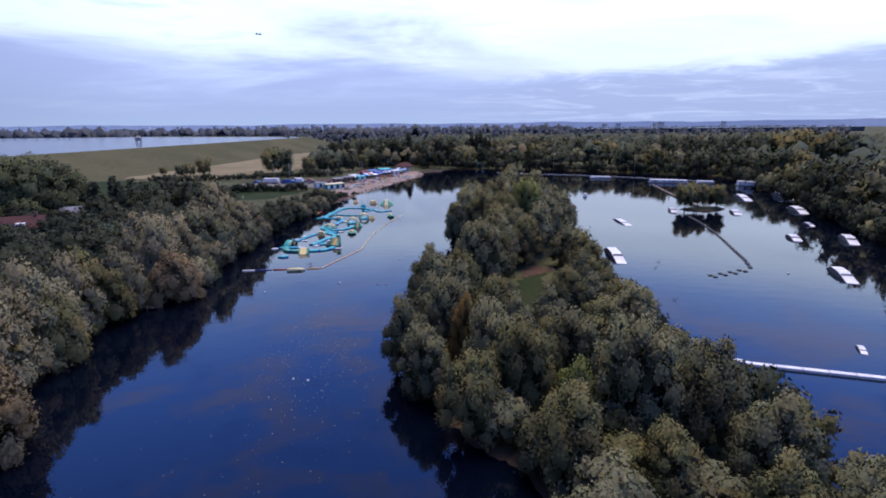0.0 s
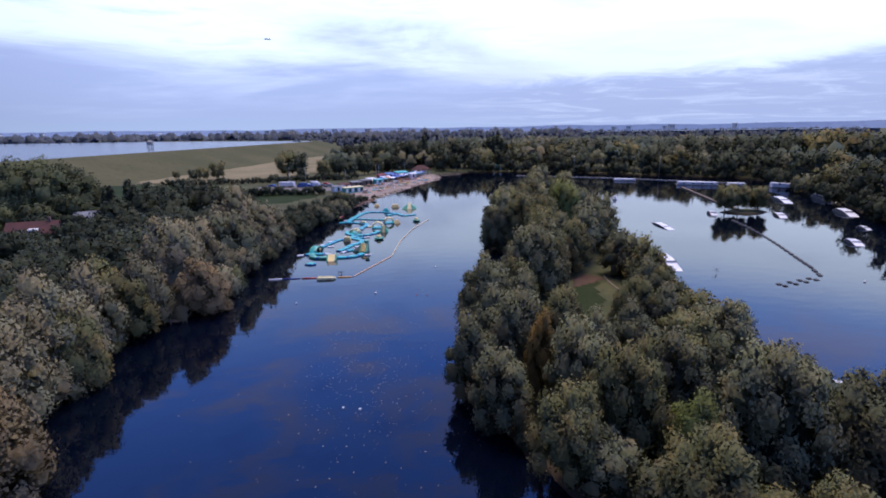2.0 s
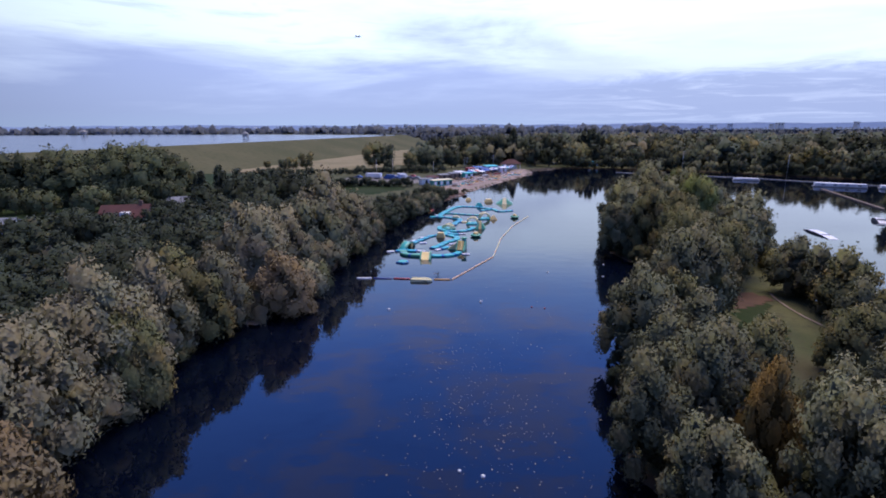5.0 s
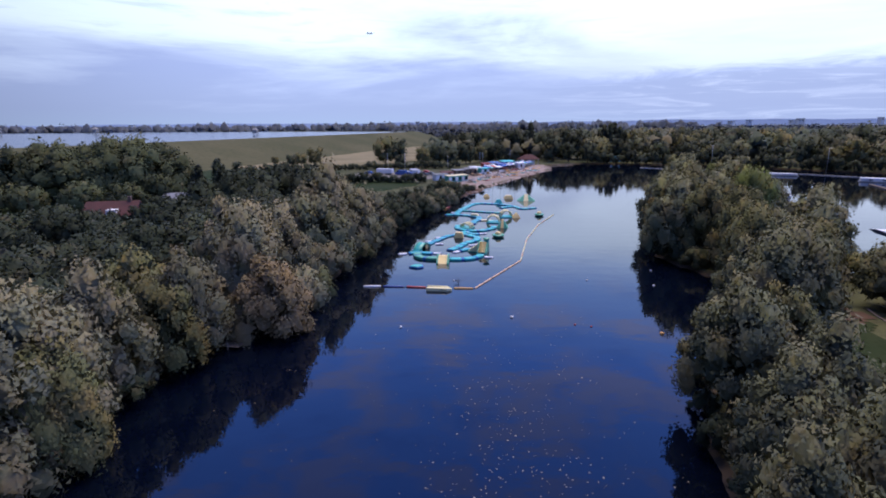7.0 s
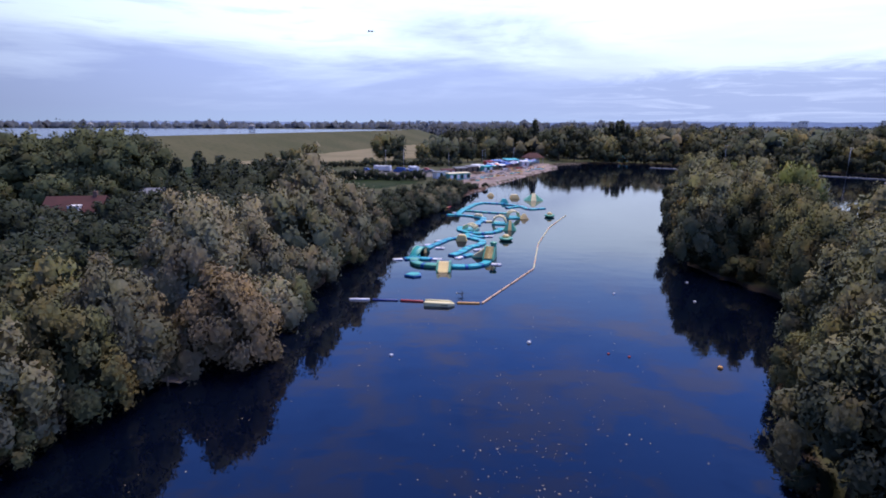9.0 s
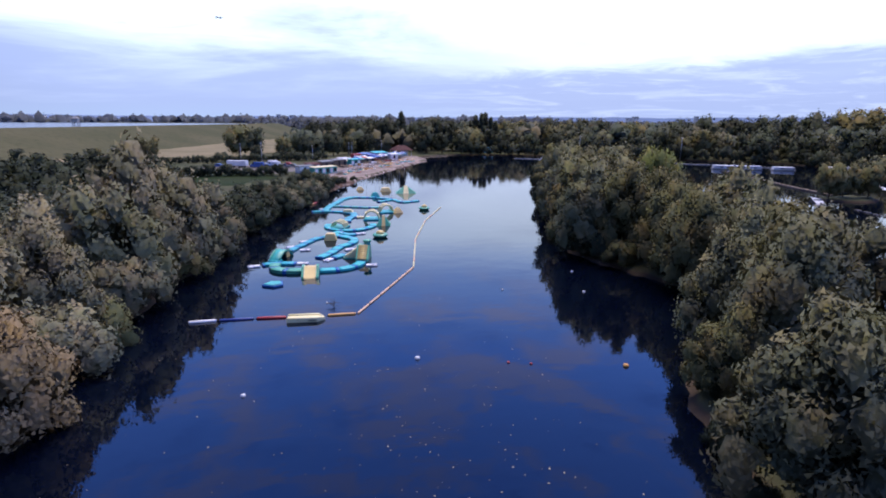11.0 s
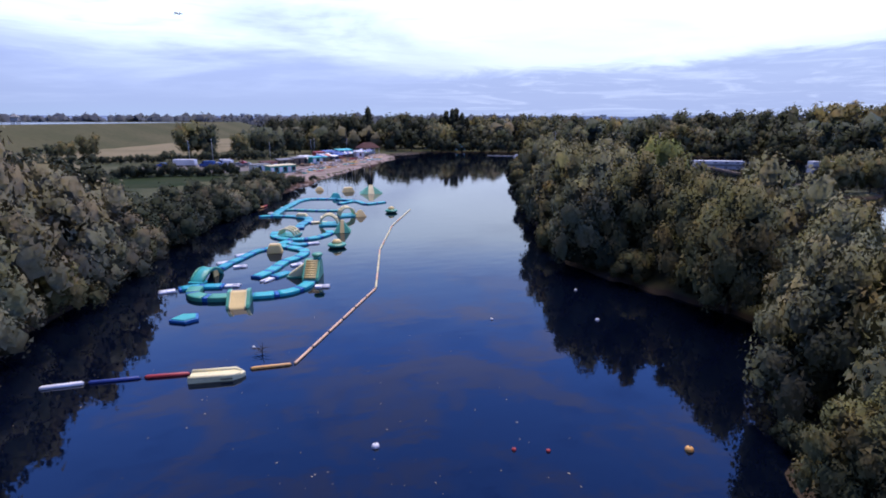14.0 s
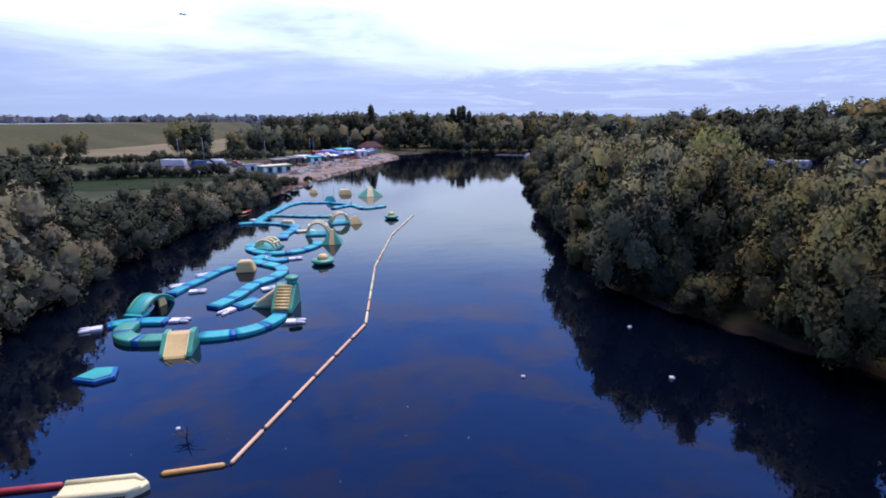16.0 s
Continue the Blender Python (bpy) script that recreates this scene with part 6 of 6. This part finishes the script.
for x, y, a in ((86, 144, 30), (102.6, 170.5, 60), (105, 268, 20)):
    ob = thing("small_boat", "small red and white boat afloat" if a == 30 else "small white boat afloat", "boat", "small boats", (x, y, -0.1), a)
    bm = bmesh.new()
    prism(bm, [(-1.8, -0.75), (0.8, -0.8), (1.7, -0.35), (2.1, 0), (1.7, 0.35), (0.8, 0.8), (-1.8, 0.75)], 0.0, 0.7, 0.1)
    part("hull", bm, RED if a == 30 else WHITE, ob)
    bm = bmesh.new()
    box(bm, (-1.0, -0.55, 0.65), (0.5, 0.55, 1.45), bevel=0.1)
    part("cabin", bm, WHITE, ob)
    bm = bmesh.new()
    box(bm, (0.42, -0.45, 0.9), (0.54, 0.45, 1.3))
    part("windscreen", bm, GLASS, ob)

# bank-side white cabins and vans under the east trees
for x, y, a in ((190, 186, 30), (197, 192, 20), (180, 176, 40)):
    car(x + 6, y + 6, a, WHITE, "white van parked under the trees", 5.0, 2.2, True)

# chain of dark round floats
def float_pair(x, y, turn):
    ob = thing("ring_floats", "dark ring floats linked in a curved chain", "float", "chain of floats", (x, y, -0.03), turn)
    for s in (-1, 1):
        bm = bmesh.new()
        tube(bm, [(s * 0.55 + 0.30 * math.cos(t), 0.30 * math.sin(t), 0.08) for t in (2 * math.pi * k / 12 for k in range(13))], 0.14, 7, cap=False)
        part("ring", bm, DARK, ob)
    bm = bmesh.new()
    tube(bm, [(-1.2, 0, 0.05), (1.2, 0, 0.05)], 0.04, 5)
    part("rope", bm, BLACK, ob)


chain_line = [Vector(p) for p in ((78.5, 58.6), (81.2, 59.3), (83.9, 60.0), (86.6, 60.8), (90.1, 63.0), (93.2, 68.4), (96.6, 75.7), (101.9, 86.8), (107.0, 98.2), (111.5, 110.0), (115, 121))]
for a, b in zip(chain_line, chain_line[1:]):
    n = max(1, round((b - a).length / 2.9))
    for k in range(n):
        p = a.lerp(b, k / n)
        float_pair(p.x, p.y, math.degrees(math.atan2(b.y - a.y, b.x - a.x)) + 90 * (n == 1))
buoy(94.0, 57.5, 0.25, WHITE, "white mooring buoy in the east basin")
pontoon([(55.5, 61.0), (60.5, 60.2)], 0.35, "short wooden landing plank at the spit", WOOD, 2.5, 0.2)

# cable masts of the wakeboard tow
for x, y, h in ((131, 281, 11), (168, 250, 11), (127, 55, 10)):
    ob = thing("cable_mast", "slim grey tow cable mast on the bank", "mast", "tow cable masts", (x, y, 0.0))
    bm = bmesh.new()
    tube(bm, [(0, 0, -1.2), (0, 0, h)], [0.10, 0.06], 8)
    part("shaft", bm, STEEL, ob)
    for s in (-1, 1):
        bm = bmesh.new()
        tube(bm, [(0, 0, h - 0.2), (s * 1.1, 0, h + 0.2)], 0.06, 5)
        part("arm", bm, STEEL, ob)

# dead branch standing out of the water near the boom
ob = thing("dead_branch", "dark dead branch rising out of the water", "branch", "", (1.0, 81.3, 0))
g = np.random.default_rng(8)
bm = bmesh.new()
tube(bm, [(0, 0, -0.4), (0.05, 0, 0.35), (0.12, 0.05, 0.9)], [0.05, 0.035, 0.012], 5)
part("stem", bm, BARK, ob)
for k in range(11):
    a, z = g.uniform(0, 6.28), g.uniform(0.02, 0.5)
    bm = bmesh.new()
    tube(bm, [(0.02, 0, z), (0.35 * math.cos(a), 0.35 * math.sin(a), z + 0.12), (g.uniform(0.6, 0.95) * math.cos(a), g.uniform(0.6, 0.95) * math.sin(a), z + g.uniform(0.0, 0.35))], [0.022, 0.016, 0.006], 4)
    part("twig", bm, BARK, ob)
for x, y in ((71, 66), (74, 70), (63, 47)):
    ob = thing("dead_branch", "dark dead twigs sticking out of the water", "branch", "", (x, y, 0))
    for k in range(5):
        a = g.uniform(0, 6.28)
        bm = bmesh.new()
        tube(bm, [(0, 0, -0.3), (0.3 * math.cos(a), 0.3 * math.sin(a), 0.25), (0.9 * math.cos(a), 0.9 * math.sin(a), g.uniform(0.2, 0.7))], [0.03, 0.02, 0.008], 4)
        part("twig", bm, BARK, ob)


# fallen leaves on the water
def fallen_leaves():
    g = np.random.default_rng(64)
    verts, faces = [], []
    for k in range(950):
        if k < 700:
            x, y = 5.5 + 4.0 * g.standard_normal(), 38 + 13 * g.standard_normal()
        else:
            x, y = g.uniform(-20, 18), g.uniform(5, 85)
        if float(land(x, y)) > -1:
            continue
        s, a = 0.022 + 0.022 * abs(g.standard_normal()), g.uniform(0, 6.28)
        n = len(verts)
        for q in range(4):
            b = a + q * math.pi / 2
            r = s * (1.3 if q % 2 else 0.8)
            verts.append((x + r * math.cos(b), y + r * math.sin(b), 0.008 + 0.01 * (q % 2)))
        faces.append((n, n + 1, n + 2, n + 3))
    me = bpy.data.meshes.new("fallen_leaves")
    me.from_pydata(verts, [], faces)
    me.materials.append(plain("dry_leaves", (0.30, 0.25, 0.18), 0.8, (0.20, 0.15, 0.09), 2.0))
    tagged(new("fallen_leaves", me), "drift of fallen leaves on the water", "leaves", kind="stuff")


fallen_leaves()

# airliner far off above the horizon
ob = thing("aeroplane", "small dark airliner climbing far off in the sky", "aeroplane", "", (-300, 1900, 330), 70)
bm = bmesh.new()
tube(bm, [(-16, 0, 0), (-13, 0, 0), (10, 0, 0), (15, 0, 0.6), (18, 0, 1.2)], [0.4, 1.8, 1.8, 1.2, 0.3], 10)
part("fuselage", bm, DARK, ob)
for s in (-1, 1):
    bm = bmesh.new()
    prism(bm, [(-3, s * 1.2), (3, s * 1.2), (6.5, s * 16), (4.5, s * 16)][::s], -0.5, -0.1)
    part("wing", bm, DARK, ob)
    bm = bmesh.new()
    tube(bm, [(-2.5, s * 5.5, -1.3), (1.5, s * 5.5, -1.3)], 0.9, 8)
    part("engine", bm, DARK, ob)
    bm = bmesh.new()
    prism(bm, [(13, s * 0.5), (16, s * 0.5), (18, s * 5.5), (16.5, s * 5.5)][::s], 0.8, 1.0)
    part("tailplane", bm, DARK, ob)
bm = bmesh.new()
box(bm, (13, -0.2, 0.8), (17.5, 0.2, 6.0))
part("fin", bm, DARK, ob)
